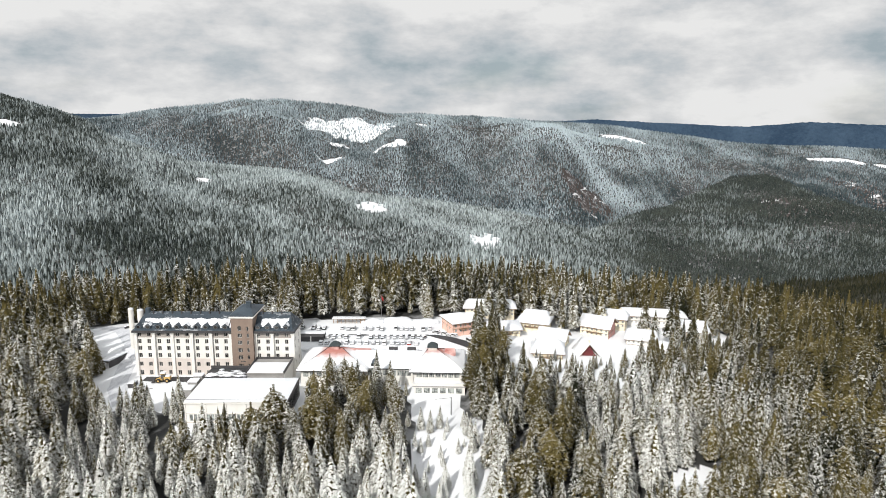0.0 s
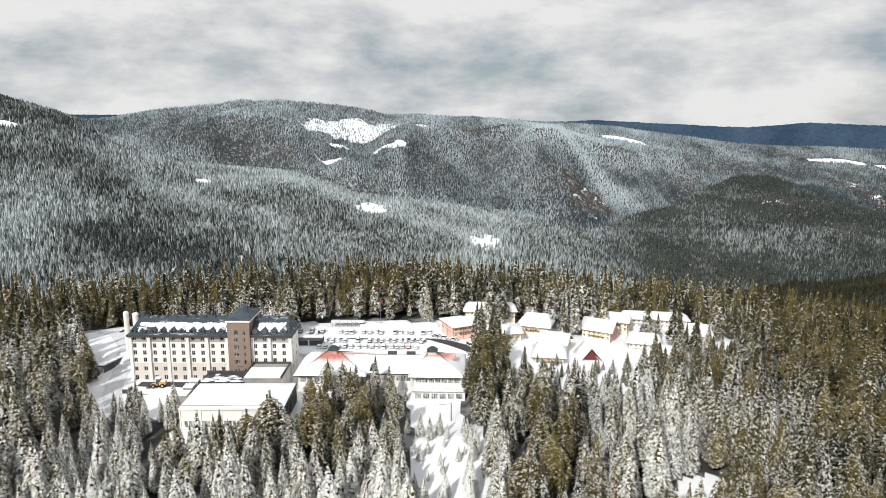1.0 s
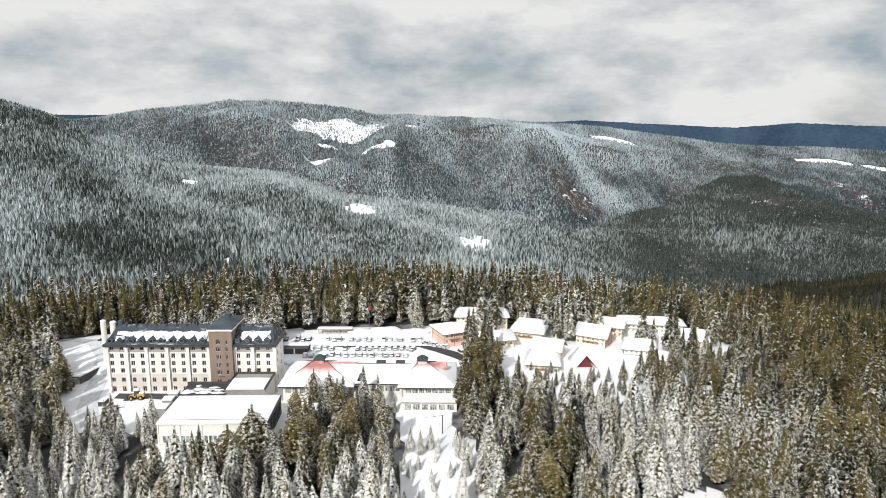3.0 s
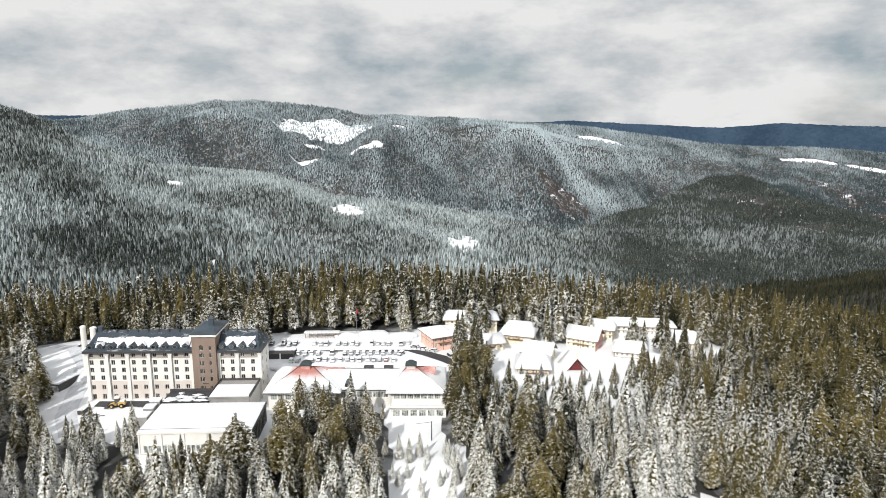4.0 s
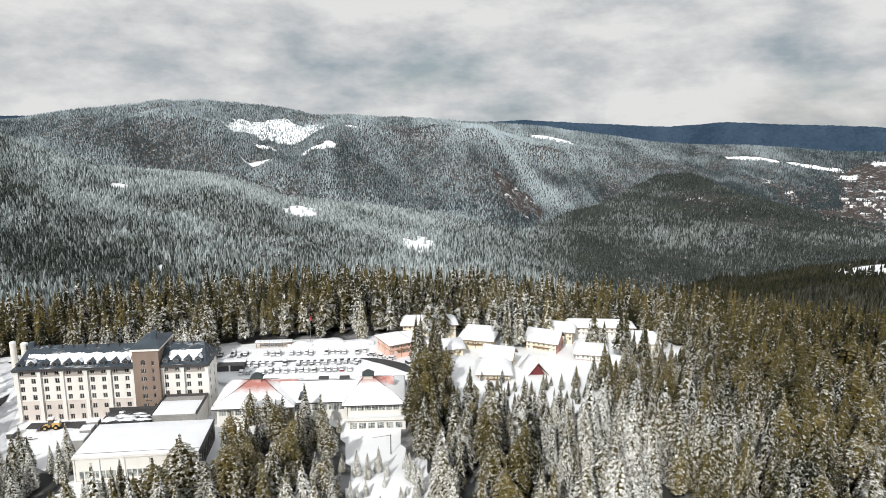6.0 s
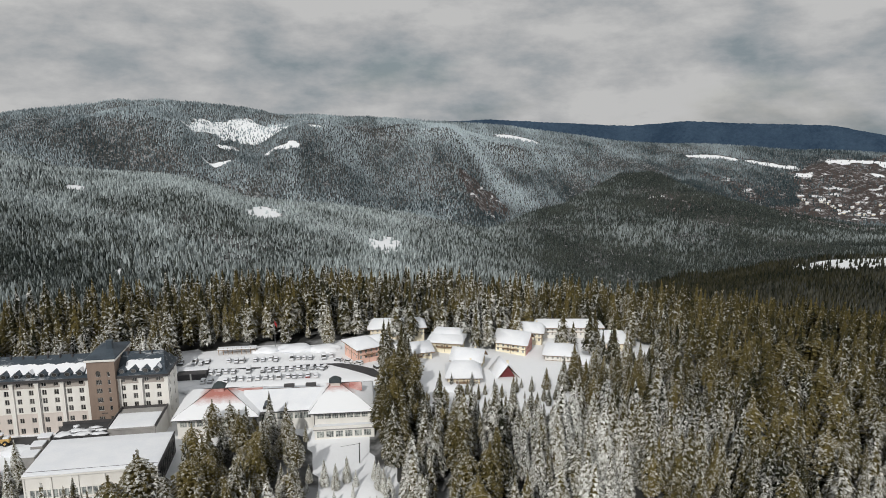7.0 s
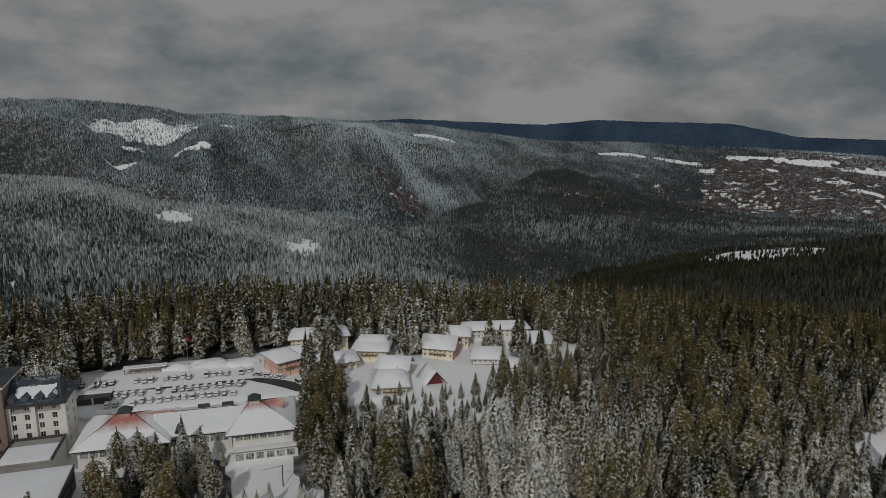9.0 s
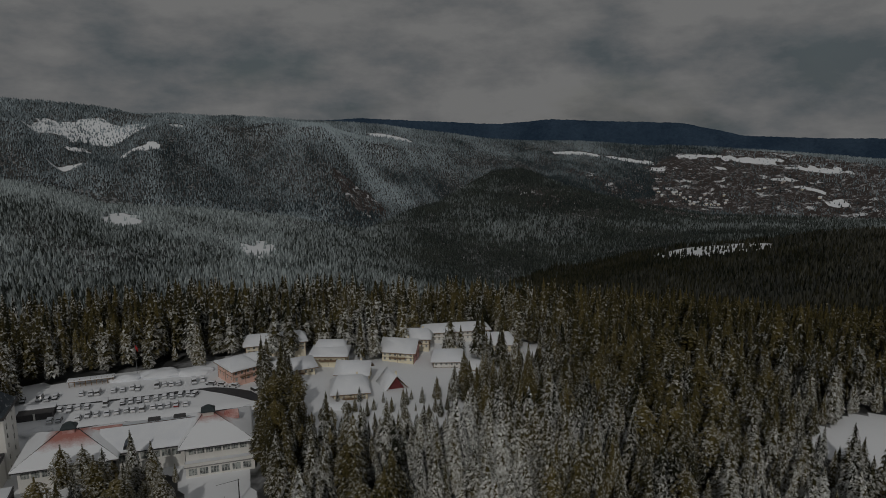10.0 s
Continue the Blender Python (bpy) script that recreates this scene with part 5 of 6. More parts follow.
def house(x, y, w, d, turn, ground, eave, ridge, wall_mat, words, inset=(1.2, 1.2), gable_mat=None, storeys=2, balcony=True, frame_mat=None, tier=0.0):
    HOUSES.append((x, y, max(w, 2) / 2 + 2.2, max(d, 2) / 2 + 2.2, turn))
    ground += 1.5
    h = thing("house", pose(x, y, 0, 0, 0, turn), words, "house", "holiday village houses")
    fm = frame_mat or frame_white
    base = ground - 4

    def face(length, m, mat, nwin):
        holes = []
        top = eave - 0.35
        st = max(1, storeys)
        fh = (top - ground) / st
        for s in range(st):
            for k in range(nwin):
                c = length * (k + 0.5) / nwin
                z = ground + fh * s + 0.85
                hh = min(1.5, top - z - 0.25)
                if hh > 0.5:
                    holes.append((c - 0.5, c + 0.5, z, z + hh))
        wl = part("wall", opened_wall(length, base, top, holes, 0.3), mat, h)
        wl.matrix_basis = m
        for a, b, z0, z1 in holes:
            window(wl, (a + b) / 2, 0.14, z0, b - a, z1 - z0, fm, glass=glass_pale)
        if st > 1:
            part("band", boxed(0.02, length - 0.02, -0.09, -0.004, ground + fh - 0.07, ground + fh + 0.07), timber, wl)
        for c in (0.0, length / 2, length):
            part("timber_post", boxed(max(c - 0.08, 0.0), min(c + 0.08, length), -0.1, -0.004, ground - 1, top), timber, wl)

    face(w, Matrix.Translation((-w / 2, -d / 2, 0)), wall_mat, max(2, int(w / 2.4)))
    face(d - 0.6, Matrix.Translation((w / 2, -d / 2 + 0.3, 0)) @ Matrix.Rotation(radians(90), 4, "Z"), gable_mat or wall_mat, max(2, int(d / 3.4)))
    face(d - 0.6, Matrix.Translation((-w / 2, d / 2 - 0.3, 0)) @ Matrix.Rotation(radians(-90), 4, "Z"), wall_mat, max(2, int(d / 3.4)))
    part("wall", boxed(-w / 2, w / 2, d / 2 - 0.3, d / 2, base, eave - 0.35), wall_mat, h)
    part("inner_wall", boxed(-w / 2 + 1, w / 2 - 1, -d / 2 + 1, d / 2 - 1, base, eave - 0.6), trim_dark, h)
    if inset[1] < 0.5:
        for end, mat in ((1, gable_mat or wall_mat), (-1, wall_mat)):
            g = bmesh.new()
            a0, a1 = end * (w / 2 - 0.02), end * (w / 2 - 0.3)
            poly(g, [(a0, -d / 2, eave - 0.4), (a0, d / 2, eave - 0.4), (a0, 0, ridge - 0.5), (a1, -d / 2, eave - 0.4), (a1, d / 2, eave - 0.4), (a1, 0, ridge - 0.5)], [(0, 1, 2), (5, 4, 3), (0, 2, 5, 3), (2, 1, 4, 5)])
            bmesh.ops.recalc_face_normals(g, faces=g.faces[:])
            part("gable", g, mat, h)
    o = 1.25
    ends = (-w / 2 - o, w / 2 + o, -d / 2 - o, d / 2 + o)
    wide = (ends[0] - 0.08, ends[1] + 0.08, ends[2] - 0.08, ends[3] + 0.08)
    if inset[1] < 0.5:
        part("roof", gabled(bmesh.new(), *ends, eave, ridge, 0.16), timber, h)
        s = gabled(bmesh.new(), *wide, eave + 0.5, ridge + 0.5, 0.45)
    else:
        part("roof", hip(bmesh.new(), *ends, eave, ridge, *inset, 0.16), timber, h)
        s = hip(bmesh.new(), *wide, eave + 0.5, ridge + 0.5, inset[0] + 0.05, inset[1] + 0.05, 0.45)
    bmesh.ops.bevel(s, geom=s.edges[:], offset=0.16, segments=2, affect="EDGES")
    bmesh.ops.triangulate(s, faces=s.faces[:])
    bmesh.ops.subdivide_edges(s, edges=[e for e in s.edges if e.calc_length() > 2.5], cuts=3)
    part("snow_cover", uneven(s, 0.16, 3.2, x), snow, h, "thick rounded snow cover", True)
    if tier:
        zt = (eave + ridge) / 2 + 0.9
        part("upper_wall", boxed(-w * 0.36, w * 0.36, -d * 0.02, d * 0.40, eave, zt), wall_mat, h)
        part("upper_roof", hip(bmesh.new(), -w * 0.45, w * 0.45, -d * 0.08, d * 0.52, zt, zt + tier, 1.6, 1.6, 0.16), timber, h)
        s = hip(bmesh.new(), -w * 0.46, w * 0.46, -d * 0.09, d * 0.53, zt + 0.5, zt + tier + 0.5, 1.6, 1.6, 0.45)
        bmesh.ops.bevel(s, geom=s.edges[:], offset=0.16, segments=2, affect="EDGES")
        part("snow_cover", s, snow, h, "thick rounded snow cover", True)
    if balcony:
        zb = ground + (eave - 0.35 - ground) / 2
        bal = part("balcony", boxed(-w / 4, w / 4, -d / 2 - 1.3, -d / 2 - 0.004, zb - 0.15, zb), timber, h, "timber balcony")
        rail = boxed(-w / 4, w / 4, -d / 2 - 1.3, -d / 2 - 1.22, zb + 0.9, zb + 1.0)
        part("handrail", rail, timber, bal)
        for k in range(9):
            xx = -w / 4 + 0.03 + k * (w / 2 - 0.1) / 8
            part("baluster", boxed(xx, xx + 0.06, -d / 2 - 1.29, -d / 2 - 1.23, zb, zb + 0.9), timber, bal)
    ch = part("chimney", boxed(w / 5, w / 5 + 0.8, 0.6, 1.4, eave, ridge + 0.9), plaster_cream, h, "small rendered chimney") if ridge - eave > 3.2 else None
    return h


def build_village():
    house(7.6, 327.6, 10.2, 14.6, 23, 4.0, 10.8, 13.5, plaster_orange, "orange plastered two-storey house with a snowy hipped roof", (4, 4))
    house(15.5, 337.5, 9.0, 9.0, 12, 3.5, 9.2, 11.0, plaster_orange, "salmon plastered annex behind an orange house under snow", (3, 3), balcony=False)
    house(18.6, 322.2, 5.0, 5.0, 10, 1.5, 5.0, 6.2, plaster_cream, "small low cream shed under smooth snow", (2, 2), storeys=1, balcony=False)
    house(26.0, 359.5, 26.5, 11.0, -2, 2.5, 8.6, 12.0, plaster_cream, "long cream house under snow at the forest edge", (3, 3))
    house(49.5, 348.3, 15.5, 13.0, -19, -1.0, 4.0, 6.6, plaster_yellow, "yellow plastered house with timber bands and a tiered snowy roof", (2.0, 2.0), tier=2.4)
    house(30.0, 336.6, 19.0, 9.5, 8, -1.4, 3.2, 6.8, plaster_yellow, "long low yellow house with a broad snow-covered roof beside spruces", (1.0, 1.0))
    house(51.0, 311.6, 13.6, 14.6, -9, -4.2, 1.0, 5.8, plaster_cream, "cream house with a wide balcony front under thick snow", (3.6, 3.6))
    house(56.4, 328.0, 13.0, 10.5, -24, -3.6, 1.2, 5.6, plaster_yellow, "pale yellow house almost buried by its snow roof", (0.4, 0.4), gable_mat=plaster_yellow, balcony=False, storeys=1)
    house(83.6, 349.4, 15.2, 13.0, -30, -5.0, 1.2, 6.0, plaster_yellow, "yellow house with a pink gable and snowy roof", (0.3, 0.3), gable_mat=plaster_pink)
    house(96.0, 362.5, 12.0, 9.0, -22, -5.0, 1.6, 5.6, plaster_cream, "cream house with snowy roof behind a yellow one", (2, 2), balcony=False)
    house(119.0, 371.5, 35.0, 9.5, -9, -6.0, 0.3, 3.4, plaster_white, "long white row house with snowy roof and brown windows", (2, 4), balcony=False)
    house(133.5, 350.0, 16.5, 14.0, -14, -8.0, -1.0, 3.2, plaster_cream, "cream house under a wide snowy roof between spruces", (3, 3))
    house(103.5, 337.0, 14.5, 12.0, -18, -8.0, -1.6, 2.2, plaster_white, "white house with a low snow-covered roof", (2, 2), balcony=False)
    house(112.5, 328.0, 8.5, 7.5, -24, -9.5, -4.2, -1.4, plaster_white, "small white annex with a snowy roof", (1.5, 1.5), storeys=1, balcony=False)
    house(146.5, 332.5, 7.5, 6.0, -15, -8.5, -4.0, -1.6, plaster_cream, "small outbuilding under snow", (1, 1), storeys=1, balcony=False)
    house(70.2, 316.6, 9.0, 8.4, -82, -7.0, -3.4, 3.0, plaster_cream, "steep chalet with a maroon timber gable under snow", (0.2, 0.2), gable_mat=roof_maroon, storeys=1, balcony=False)
    house(43.5, 297.5, 10.5, 5.5, -4, -4.5, -1.6, 0.6, plaster_cream, "low shed under a smooth snow roof", (1.5, 1.5), storeys=1, balcony=False)


build_village()


# ---- woods ----
# how much snow the boughs hold, by stand: bearing, distance, spread of each, share more or less
STANDS = [(-29, 175, 9, 55, 0.18), (-33, 290, 9, 55, -0.12), (-10, 230, 9, 28, -0.32), (-12, 182, 9, 28, 0.18), (1.5, 178, 4.2, 60, 0.48), (9.5, 205, 5, 50, -0.24), (16, 190, 3, 45, 0.06), (24, 215, 4, 30, -0.16), (29, 262, 2.2, 20, 0.24), (20, 300, 5, 28, -0.22), (38, 228, 6, 35, 0.10), (33, 265, 9, 80, -0.24), (20, 170, 5, 22, 0.08), (4, 285, 6, 30, -0.30), (3.5, 252, 3.5, 24, -0.22), (12, 285, 8, 26, -0.06), (-8, 410, 34, 70, -0.36), (-31, 390, 8, 80, -0.10), (34, 430, 16, 120, -0.24), (38, 560, 14, 90, -0.25), (46, 520, 16, 160, -0.34), (-1, 385, 1.6, 30, 0.25), (10.5, 388, 1.8, 30, 0.28), (43, 210, 8, 55, 0.18)]


def held(x, y, own):
    """The share of boughs that carry snow on the trees at x, y."""
    az, r = np.degrees(np.arctan2(x, y)), np.hypot(x, y)
    c = 0.44 + sum(a * np.exp(-((az - b) / db) ** 2 - ((r - d) / dr) ** 2) for b, d, db, dr, a in STANDS)
    return np.clip(c + 0.16 * bumps(x, y, 34, 141, 3) + 0.13 * own, 0.03, 0.92)


def crown_shape(rng, h, reach, tufts, size, low=0.06, full=0.78, pine=False):
    """Vertices, triangles and place of each point of one conifer: short drooping tufts in uneven whorls round a dark inner cone. The last is 0 on the inner cone, else 1."""
    V, F, K = [], [], []

    def girth(f):
        return h * reach * ((math.sin(min(1.0, 0.16 + f * 0.95) * math.pi) ** 0.6) if pine else max(0.0, 1 - f) ** full * min(1.0, 0.62 + 3.2 * f))

    sides, rings = 7, (0.0, 0.22, 0.55, 0.93)
    for f in rings:
        for k in range(sides):
            a = 6.283 * k / sides + 1.7 * f
            g = 0.52 * girth(f) * rng.uniform(0.75, 1.15)
            V.append((g * math.cos(a), g * math.sin(a), h * (low + (1 - low) * f)))
    for i in range(len(rings) - 1):
        for k in range(sides):
            p, q = i * sides + k, i * sides + (k + 1) % sides
            F += [(p, q, q + sides), (p, q + sides, p + sides)]
    K += [0.0] * len(V)
    side = [rng.uniform(0.82, 1.16) for k in range(9)]
    levels = max(8, int(h * (1 - low) / (0.62 * size)))
    n = 0
    while n < tufts:
        f = 1 - math.sqrt(rng.random()) if not pine else rng.random()
        f = (math.floor(f * levels) + rng.uniform(0.25, 0.75)) / levels
        a = rng.uniform(0, 6.283)
        R = girth(f) * side[int(a / 6.284 * 9)] * rng.uniform(0.80, 1.12) + 0.12
        z = h * (low + (1 - low) * f)
        L = size * rng.uniform(0.75, 1.35) * (1 - 0.35 * f)
        w = 0.42 * L * rng.uniform(0.8, 1.3)
        c, s = math.cos(a), math.sin(a)
        drop = rng.uniform(0.30, 0.80) * L * (0.5 if pine else 1.0)
        back = max(0.0, R - 0.8 * L)
        t = rng.uniform(-0.45, 0.45) * w
        b = len(V)
        V += [(back * c + w * s, back * s - w * c, z + t), (back * c - w * s, back * s + w * c, z - t), (R * c + t * s, R * s - t * c, z - drop)]
        F.append((b, b + 2, b + 1))
        K += [1.0] * 3
        n += 1
    b = len(V)
    V += [(0.15, 0, 0.93 * h), (-0.08, 0.13, 0.93 * h), (-0.08, -0.13, 0.93 * h), (0, 0, 1.02 * h)]
    F += [(b, b + 1, b + 3), (b + 1, b + 2, b + 3), (b + 2, b, b + 3)]
    K += [1.0] * 4
    V = np.array(V, np.float32)
    lean = rng.uniform(-0.02, 0.02, 2)
    V[:, 0] += lean[0] * V[:, 2]
    V[:, 1] += lean[1] * V[:, 2]
    return V / h, np.array(F, np.int32), np.array(K, np.float32)


def gather(kinds, pick, xs, ys, zs, hs, rng):
    """All trees of a stand as one set of vertices and triangles, with each point's tree and its place on it."""
    VV, FF, WW, KK, base = [], [], [], [], 0
    turn = rng.uniform(0, 6.283, len(xs))
    fat = rng.uniform(0.85, 1.2, len(xs))
    for k, (V, F, K) in enumerate(kinds):
        idx = np.nonzero(pick == k)[0]
        if not len(idx):
            continue
        c, s = np.cos(turn[idx])[:, None], np.sin(turn[idx])[:, None]
        S = hs[idx][:, None]
        W = S * fat[idx][:, None]
        X = xs[idx][:, None] + (V[:, 0] * c - V[:, 1] * s) * W
        Y = ys[idx][:, None] + (V[:, 0] * s + V[:, 1] * c) * W
        Z = zs[idx][:, None] + V[:, 2] * S
        VV.append(np.stack([X, Y, Z], -1).reshape(-1, 3))
        FF.append((F[None] + (np.arange(len(idx)) * len(V))[:, None, None] + base).reshape(-1, 3))
        WW.append(np.repeat(idx, len(V)))
        KK.append(np.tile(K, len(idx)))
        base += len(idx) * len(V)
    return np.concatenate(VV), np.concatenate(FF), np.concatenate(WW), np.concatenate(KK)


def marked(me, **values):
    """Gives each point of a mesh the values named."""
    for key, value in values.items():
        me.attributes.new(key, "FLOAT", "POINT").data.foreach_set("value", np.broadcast_to(np.asarray(value, np.float32), len(me.vertices)).astype(np.float32))
    return me


def built_on(x, y):
    hit = np.zeros(len(x), bool)
    for p in OPEN:
        hit |= inside(x, y, p)
    for hx, hy, hw, hd, turn in HOUSES:
        c, s = math.cos(radians(turn)), math.sin(radians(turn))
        u, v = (x - hx) * c + (y - hy) * s, -(x - hx) * s + (y - hy) * c
        hit |= (np.abs(u) < hw) & (np.abs(v) < hd)
    return hit


def scatter(rng, r0, r1, a0, a1, gap, keep=0.93):
    """Jittered places in a sector of the plan."""
    R = int(r1 / gap) + 1
    gx, gy = np.meshgrid(np.arange(-R, R + 1), np.arange(-R, R + 1))
    x = (gx.ravel() + rng.uniform(-0.48, 0.48, gx.size)) * gap
    y = (gy.ravel() + rng.uniform(-0.48, 0.48, gx.size)) * gap
    r, a = np.hypot(x, y), np.degrees(np.arctan2(x, y))
    ok = (r > r0) & (r <= r1) & (a > a0) & (a < a1) & (rng.random(len(x)) < keep)
    return x[ok], y[ok]


def build_near_woods():
    rng = np.random.default_rng(11)
    # five spruces and two broad round-headed pines for each distance
    fine = [crown_shape(rng, 20.0, 0.178 + 0.014 * (k % 3), 1300, 0.95) for k in range(5)] + [crown_shape(rng, 17.0, 0.205, 1100, 0.88, 0.22, pine=True) for k in range(2)]
    mid = [crown_shape(rng, 20.0, 0.178 + 0.014 * (k % 3), 1180, 0.97) for k in range(6)] + [crown_shape(rng, 17.0, 0.205, 1050, 0.9, 0.22, pine=True) for k in range(2)]
    mid2 = [crown_shape(rng, 20.0, 0.176 + 0.014 * (k % 3), 720, 1.15) for k in range(6)] + [crown_shape(rng, 17.0, 0.20, 640, 1.1, 0.25, pine=True) for k in range(2)]
    low = [crown_shape(rng, 20.0, 0.172 + 0.014 * (k % 3), 245, 1.75, 0.16) for k in range(6)] + [crown_shape(rng, 18.0, 0.19, 225, 1.7, 0.3, pine=True) for k in range(2)]
    x, y = scatter(rng, 118, 660, -42, 58, 6.1, 0.96)
    ok = ~built_on(x, y)
    bearing, dist = np.degrees(np.arctan2(x, y)), np.hypot(x, y)
    ok &= (dist < 485) | (bearing > 25)
    ok &= bumps(x, y, 26, 44, 2) > np.where((dist > 400) & (rng.random(len(x)) < 0.22), 9.0, np.where((bearing > -2) & (bearing < 4) & (dist < 240), -0.05, -0.85))
    x, y = x[ok], y[ok]
    z = land(x, y) - 0.3
    r = np.hypot(x, y - 20)
    h = (21.5 + 3.5 * bumps(x, y, 70, 51, 2)) * rng.uniform(0.62, 1.18, len(x))
    h = np.where(rng.random(len(x)) < 0.12, h * 0.55, h)
    h = h * (1 + 0.04 * step(y, 320, 370))
    # small trees by the open ground in front of the lobby
    small = (np.abs(x + 2) < 14) & (y > 205) & (y < 262)
    h = np.where(small, h * 0.42, h)
    front = (x > -66) & (x < -14) & (y > 222) & (y < 264)
    h = np.where(front, h * 0.78, h)
    # lower trees before the hotel yard
    h = np.where((x > -138) & (x < -92) & (y > 205) & (y < 250), h * 0.68, h)
    # young growth below the village
    young = (x > 29) & (x < 165) & (y > 262) & (y < 330)
    h = np.where(young, h * rng.uniform(0.3, 0.68, len(x)) * np.where(x > 88, 1.4, 1.0), h)
    h = np.where((bearing[ok] > -2) & (bearing[ok] < 4.5) & (dist[ok] < 215), h * 0.6, h)
    h = np.where((x > 26) & (x < 80) & (y > 258) & (y < 306), h * 0.66, h)
    az = np.degrees(np.arctan2(x, y))
    own, tone = rng.uniform(-1, 1, len(x)), rng.uniform(-1, 1, len(x))
    load = held(x, y, own)
    # pines keep to stands where little snow holds
    pine = (front & (rng.random(len(x)) < 0.45)) | (rng.random(len(x)) < np.clip(0.75 - 1.9 * load, 0.0, 0.55) * np.where(az > 15, 0.25, 1.0)) & (y < 300)
    load = np.where(front, load * 0.85, load)
    # single trees along the near edge
    order = np.argsort(r + np.where((az > -36) & (az < 50), 0, 400))
    first = order[:300]
    rest = np.ones(len(x), bool)
    rest[first] = False
    t = bmesh.new()
    tube(t, (0, 0, -0.05), (0, 0, 0.86), 0.013, 0.002, 7)
    trunk = mesh_of("trunk", t, bark)
    steps = (0.12, 0.28, 0.44, 0.60, 0.78)
    crowns = {}
    for i in first:
        k = 5 + int(rng.integers(2)) if pine[i] else int(rng.integers(5))
        q = int(np.argmin([abs(load[i] - s) for s in steps]))
        if (k, q) not in crowns:
            V, F, K = fine[k]
            crowns[k, q] = marked(joined("crown", V, F, needles_near), load=np.where(K > 0, steps[q], -2.0), tone=(k * 0.37 + q * 0.53) % 2 - 1, olive=0.45 if k > 4 else 0.0)
        words = "round-headed olive pine with a little snow" if k > 4 else ("spruce heavy with snow on its boughs", "tall spruce with snow on half its boughs", "tall dark green spruce lightly dusted with snow")[0 if q > 2 else 1 if q == 2 else 2]
        e = thing("pine_tree" if k > 4 else "spruce_tree", pose(x[i], y[i], z[i], 0, 0, float(rng.uniform(0, 360))) @ Matrix.Scale(h[i], 4), words, "tree", "conifers of the near slope")
        share("crown", crowns[k, q], e, Matrix())
        share("trunk", trunk, e, Matrix())
    for name, kinds, sel in (("near_woods", mid, rest & (r <= 245)), ("hotel_woods", mid2, rest & (r > 245) & (r <= 330)), ("plateau_woods", low, rest & (r > 330))):
        n = int(sel.sum())
        pick = np.where(pine[sel], rng.integers(6, 8, n), rng.integers(0, 6, n))
        V, F, who, K = gather(kinds, pick, x[sel], y[sel], z[sel], h[sel], rng)
        me = marked(joined(name, V, F, needles_near), load=np.where(K > 0, load[sel][who], -2.0), tone=tone[sel][who], olive=np.where(pick[who] > 5, 0.60, 0.0))
        tagged(new("spruce_woods", me), "dense spruce and pine wood with snow-dusted boughs", "woods", kind="stuff")


build_near_woods()


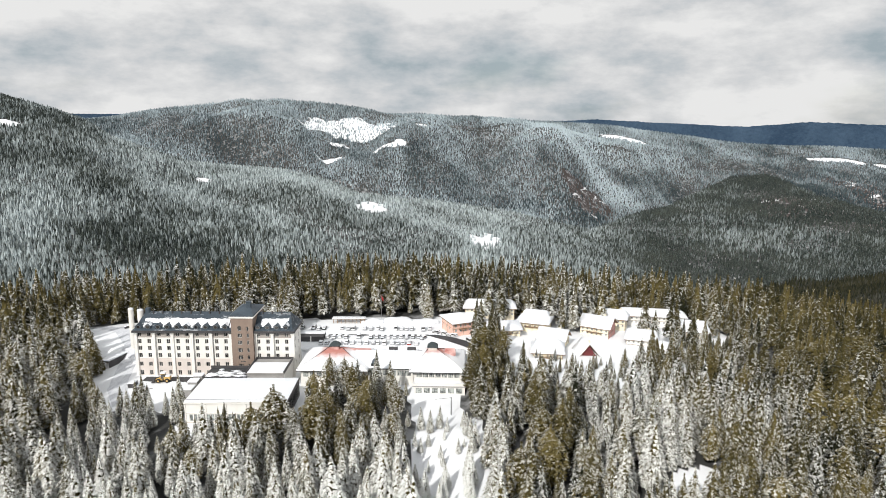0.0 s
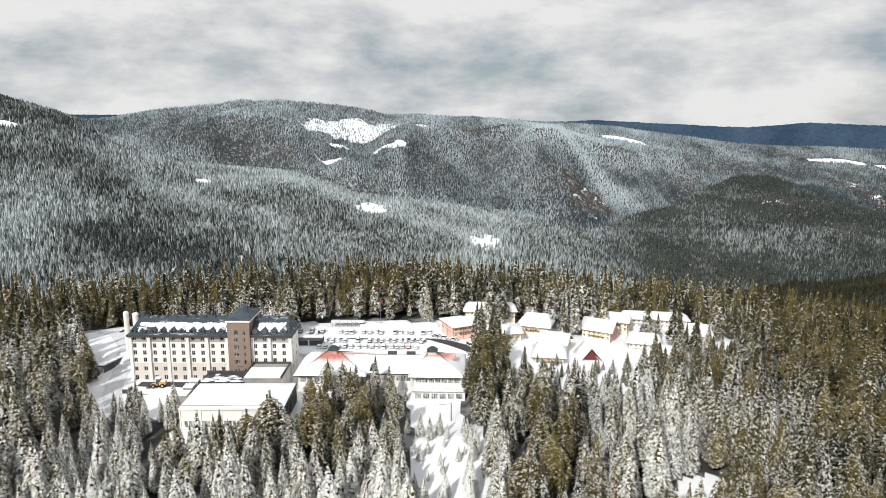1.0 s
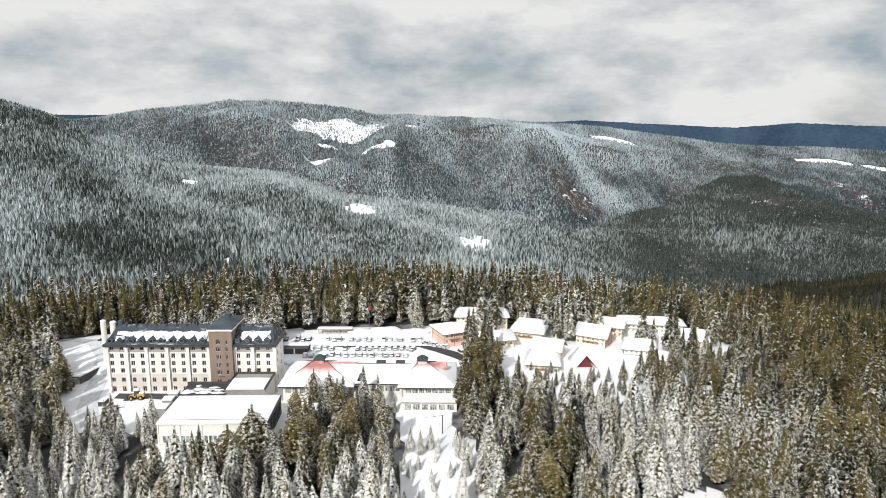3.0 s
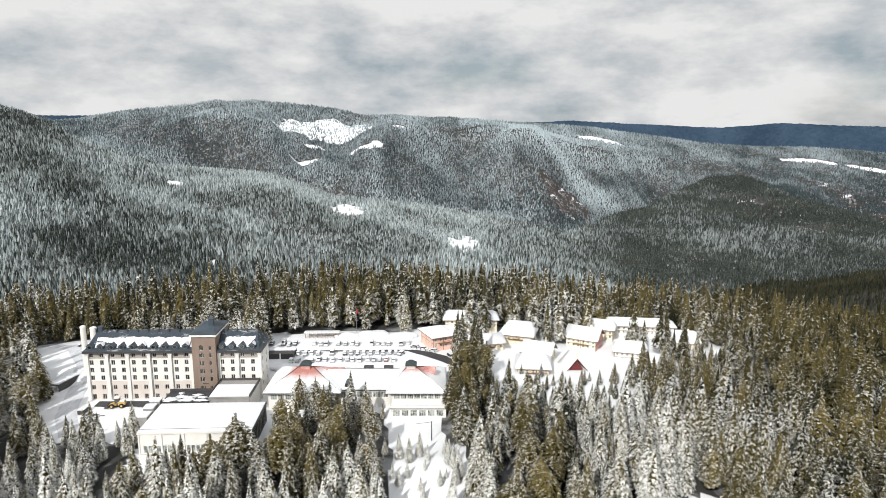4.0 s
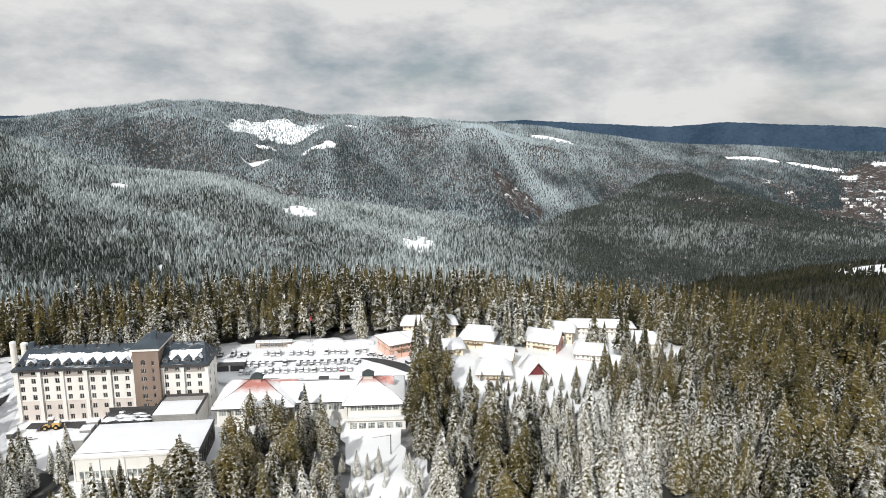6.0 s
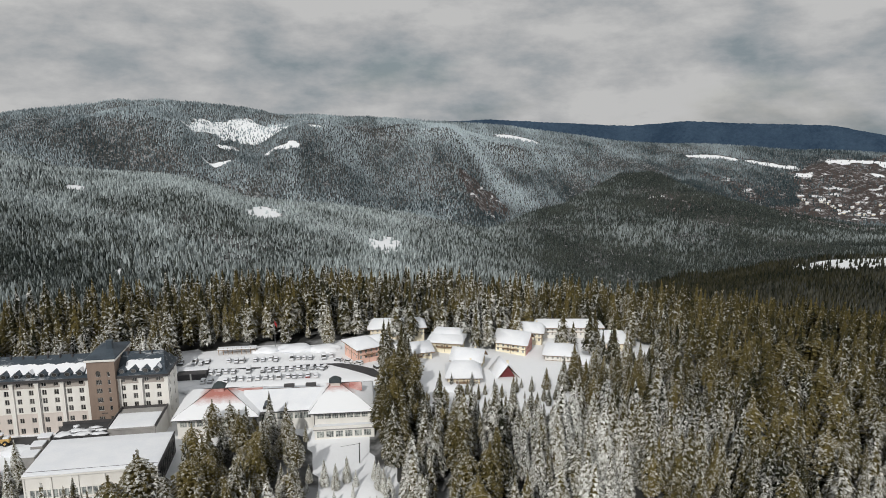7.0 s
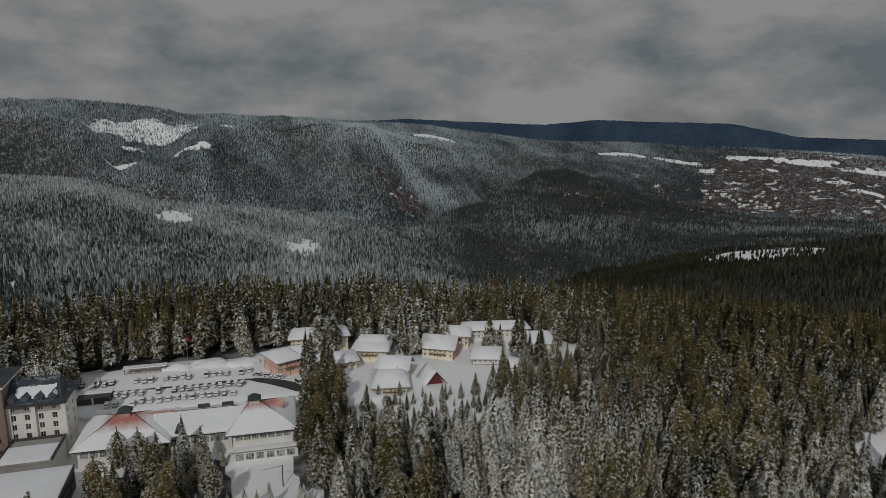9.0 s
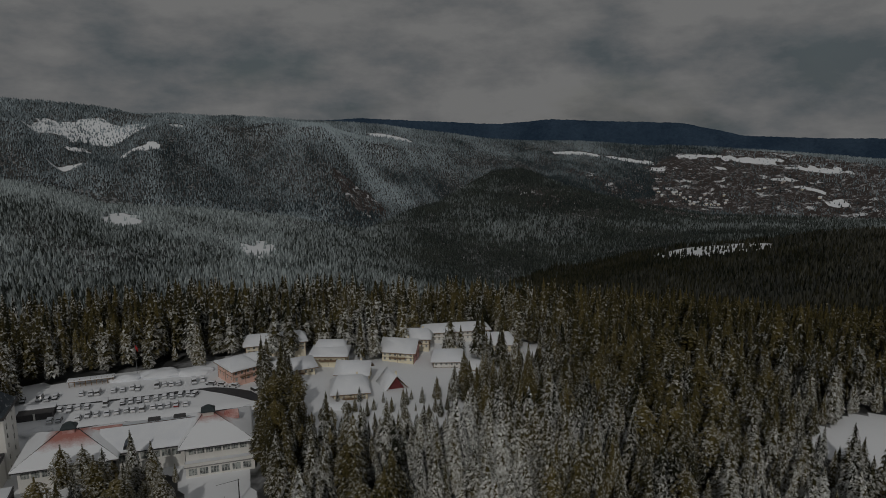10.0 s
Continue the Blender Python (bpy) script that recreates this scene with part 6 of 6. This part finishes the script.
def build_far_woods():
    rng = np.random.default_rng(23)

    def cone(sides, tiers, reach):
        V, F = [], []
        for t in range(tiers):
            z0, z1 = (0.04 + 0.36 * t), (1.0 if t == tiers - 1 else 0.74)
            R = reach * (1 - 0.40 * t)
            b = len(V)
            V += [(R * rng.uniform(0.75, 1.2) * math.cos(6.283 * k / sides + t), R * rng.uniform(0.75, 1.2) * math.sin(6.283 * k / sides + t), z0 + rng.uniform(-0.05, 0.05)) for k in range(sides)] + [(0, 0, z1)]
            F += [(b + k, b + (k + 1) % sides, b + sides) for k in range(sides)]
        return np.array(V, np.float32), np.array(F, np.int32), np.ones(len(V), np.float32)

    for r0, r1, gap, kinds, hh in ((640, 1050, 4.9, [cone(4, 2, 0.24) for k in range(3)], 11.0), (1050, 1700, 5.3, [cone(4, 1, 0.25) for k in range(3)], 11.5), (1700, 2650, 6.4, [cone(4, 1, 0.25) for k in range(3)], 12.0), (2650, 3980, 7.6, [cone(3, 1, 0.28) for k in range(3)], 12.0)):
        x, y = scatter(rng, r0, r1, -40, 58, gap, 0.93)
        keep = cleared(x, y, CLEARINGS + FIELDS)[0] * cleared(x, y, SPARSE)[0]
        thin = 0.80 + 0.20 * step(bumps(x, y, 220, 63, 4), -0.35, 0.1)
        ok = rng.random(len(x)) < keep * thin
        x, y = x[ok], y[ok]
        z = land(x, y) - 0.6
        h = hh * rng.uniform(0.6, 1.25, len(x)) * (1 - 0.35 * step(bumps(x, y, 150, 77, 3), 0.1, 0.5))
        bearing, dist = np.degrees(np.arctan2(x, y)), np.hypot(x, y)
        own = rng.uniform(-1, 1, len(x))
        # rimed trees stand among dark ones, more of them in slanting bands and drifts over the slopes; fewer where
        # cloud shadow is painted in
        # lighter, evener rime from 2500 m on paints in distance haze
        rime_shade_haze = 0.42 + 0.10 * step(dist, 2500, 2800) + frost_shade_at(x, y) + 0.78 * bumps(x * 0.8 + y * 0.6, (y * 0.8 - x * 0.6) * 0.5, 230, 121, 4) + 0.42 * bumps(x, y * 0.45, 60, 131, 3)
        load = np.clip(0.42 + 0.75 * (rime_shade_haze - 0.5 + 0.62 * own * np.where(dist > 2650, 0.55, 0.95) * np.where(bearing > 14, 0.8, 1.0)), 0.02, 0.95)
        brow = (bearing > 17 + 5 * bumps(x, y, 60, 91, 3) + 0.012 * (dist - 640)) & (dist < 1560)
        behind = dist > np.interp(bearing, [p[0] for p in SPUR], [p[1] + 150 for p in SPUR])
        for sel, mat, words in ((brow, needles_slope, "dark spruce wood on the slope below the plateau"), (~brow & ~behind, needles_far, "snow-dusted conifer woods covering the mountain slopes"), (behind & ~brow, needles_hazed, "frosted conifer woods on the far ridge, tinted blue as haze")):
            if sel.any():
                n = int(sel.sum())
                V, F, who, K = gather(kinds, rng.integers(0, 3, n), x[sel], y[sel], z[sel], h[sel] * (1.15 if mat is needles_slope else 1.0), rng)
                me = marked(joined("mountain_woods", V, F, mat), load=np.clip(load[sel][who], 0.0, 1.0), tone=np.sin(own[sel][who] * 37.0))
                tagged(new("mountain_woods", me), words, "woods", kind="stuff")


build_far_woods()


def build_far_hamlet():
    """Small houses under snow on the far side of the valley."""
    rnd = random.Random(21)
    for k in range(34):
        b, r = (rnd.gauss(38.8, 1.6), rnd.gauss(3205, 42)) if k < 26 else (rnd.uniform(41, 48), rnd.uniform(3220, 3480))
        x, y = r * math.sin(radians(b)), r * math.cos(radians(b))
        w, d, e = rnd.uniform(9, 13), rnd.uniform(7, 9.5), rnd.uniform(4, 6)
        h = thing("hamlet_house", pose(x, y, ground_at(x, y), 0, 0, rnd.uniform(-40, 40)), "small pale house under snow in the far valley", "house", "far valley hamlet")
        part("wall", boxed(-w / 2, w / 2, -d / 2, d / 2, -4, e), rnd.choice((plaster_white, plaster_cream, plaster_beige)), h)
        part("roof", gabled(bmesh.new(), -w / 2 - 1, w / 2 + 1, -d / 2 - 1, d / 2 + 1, e + 0.3, e + 3.6, 0.9), snow, h, "snow-covered saddle roof")


build_far_hamlet()


def build_side_road():
    """Packed, tyre-marked snow of the service road beside the hotel."""
    way = [(-182, 344), (-160, 327), (-146, 306), (-140, 284), (-134, 264), (-124, 247)]
    bm = bmesh.new()
    prev = None
    n = 50
    for k in range(n + 1):
        t = k / n * (len(way) - 1)
        i = min(int(t), len(way) - 2)
        f = t - i
        x, y = way[i][0] + (way[i + 1][0] - way[i][0]) * f, way[i][1] + (way[i + 1][1] - way[i][1]) * f
        row = []
        for q in (-3.2, -1.6, 0, 1.6, 3.2):
            wob = 0.5 * noise.noise(Vector((k * 0.3, q, 0)))
            row.append(bm.verts.new((x + q + wob, y + 0.5 * q, ground_at(x + q + wob, y + 0.5 * q) + 0.07)))
        if prev:
            for a in range(4):
                bm.faces.new((prev[a], prev[a + 1], row[a + 1], row[a]))
        prev = row
    ob = part("road", bm, packed_snow, None, "", True)
    tagged(ob, "packed grey tyre-marked snow of a service road", "road", kind="structure")


build_side_road()
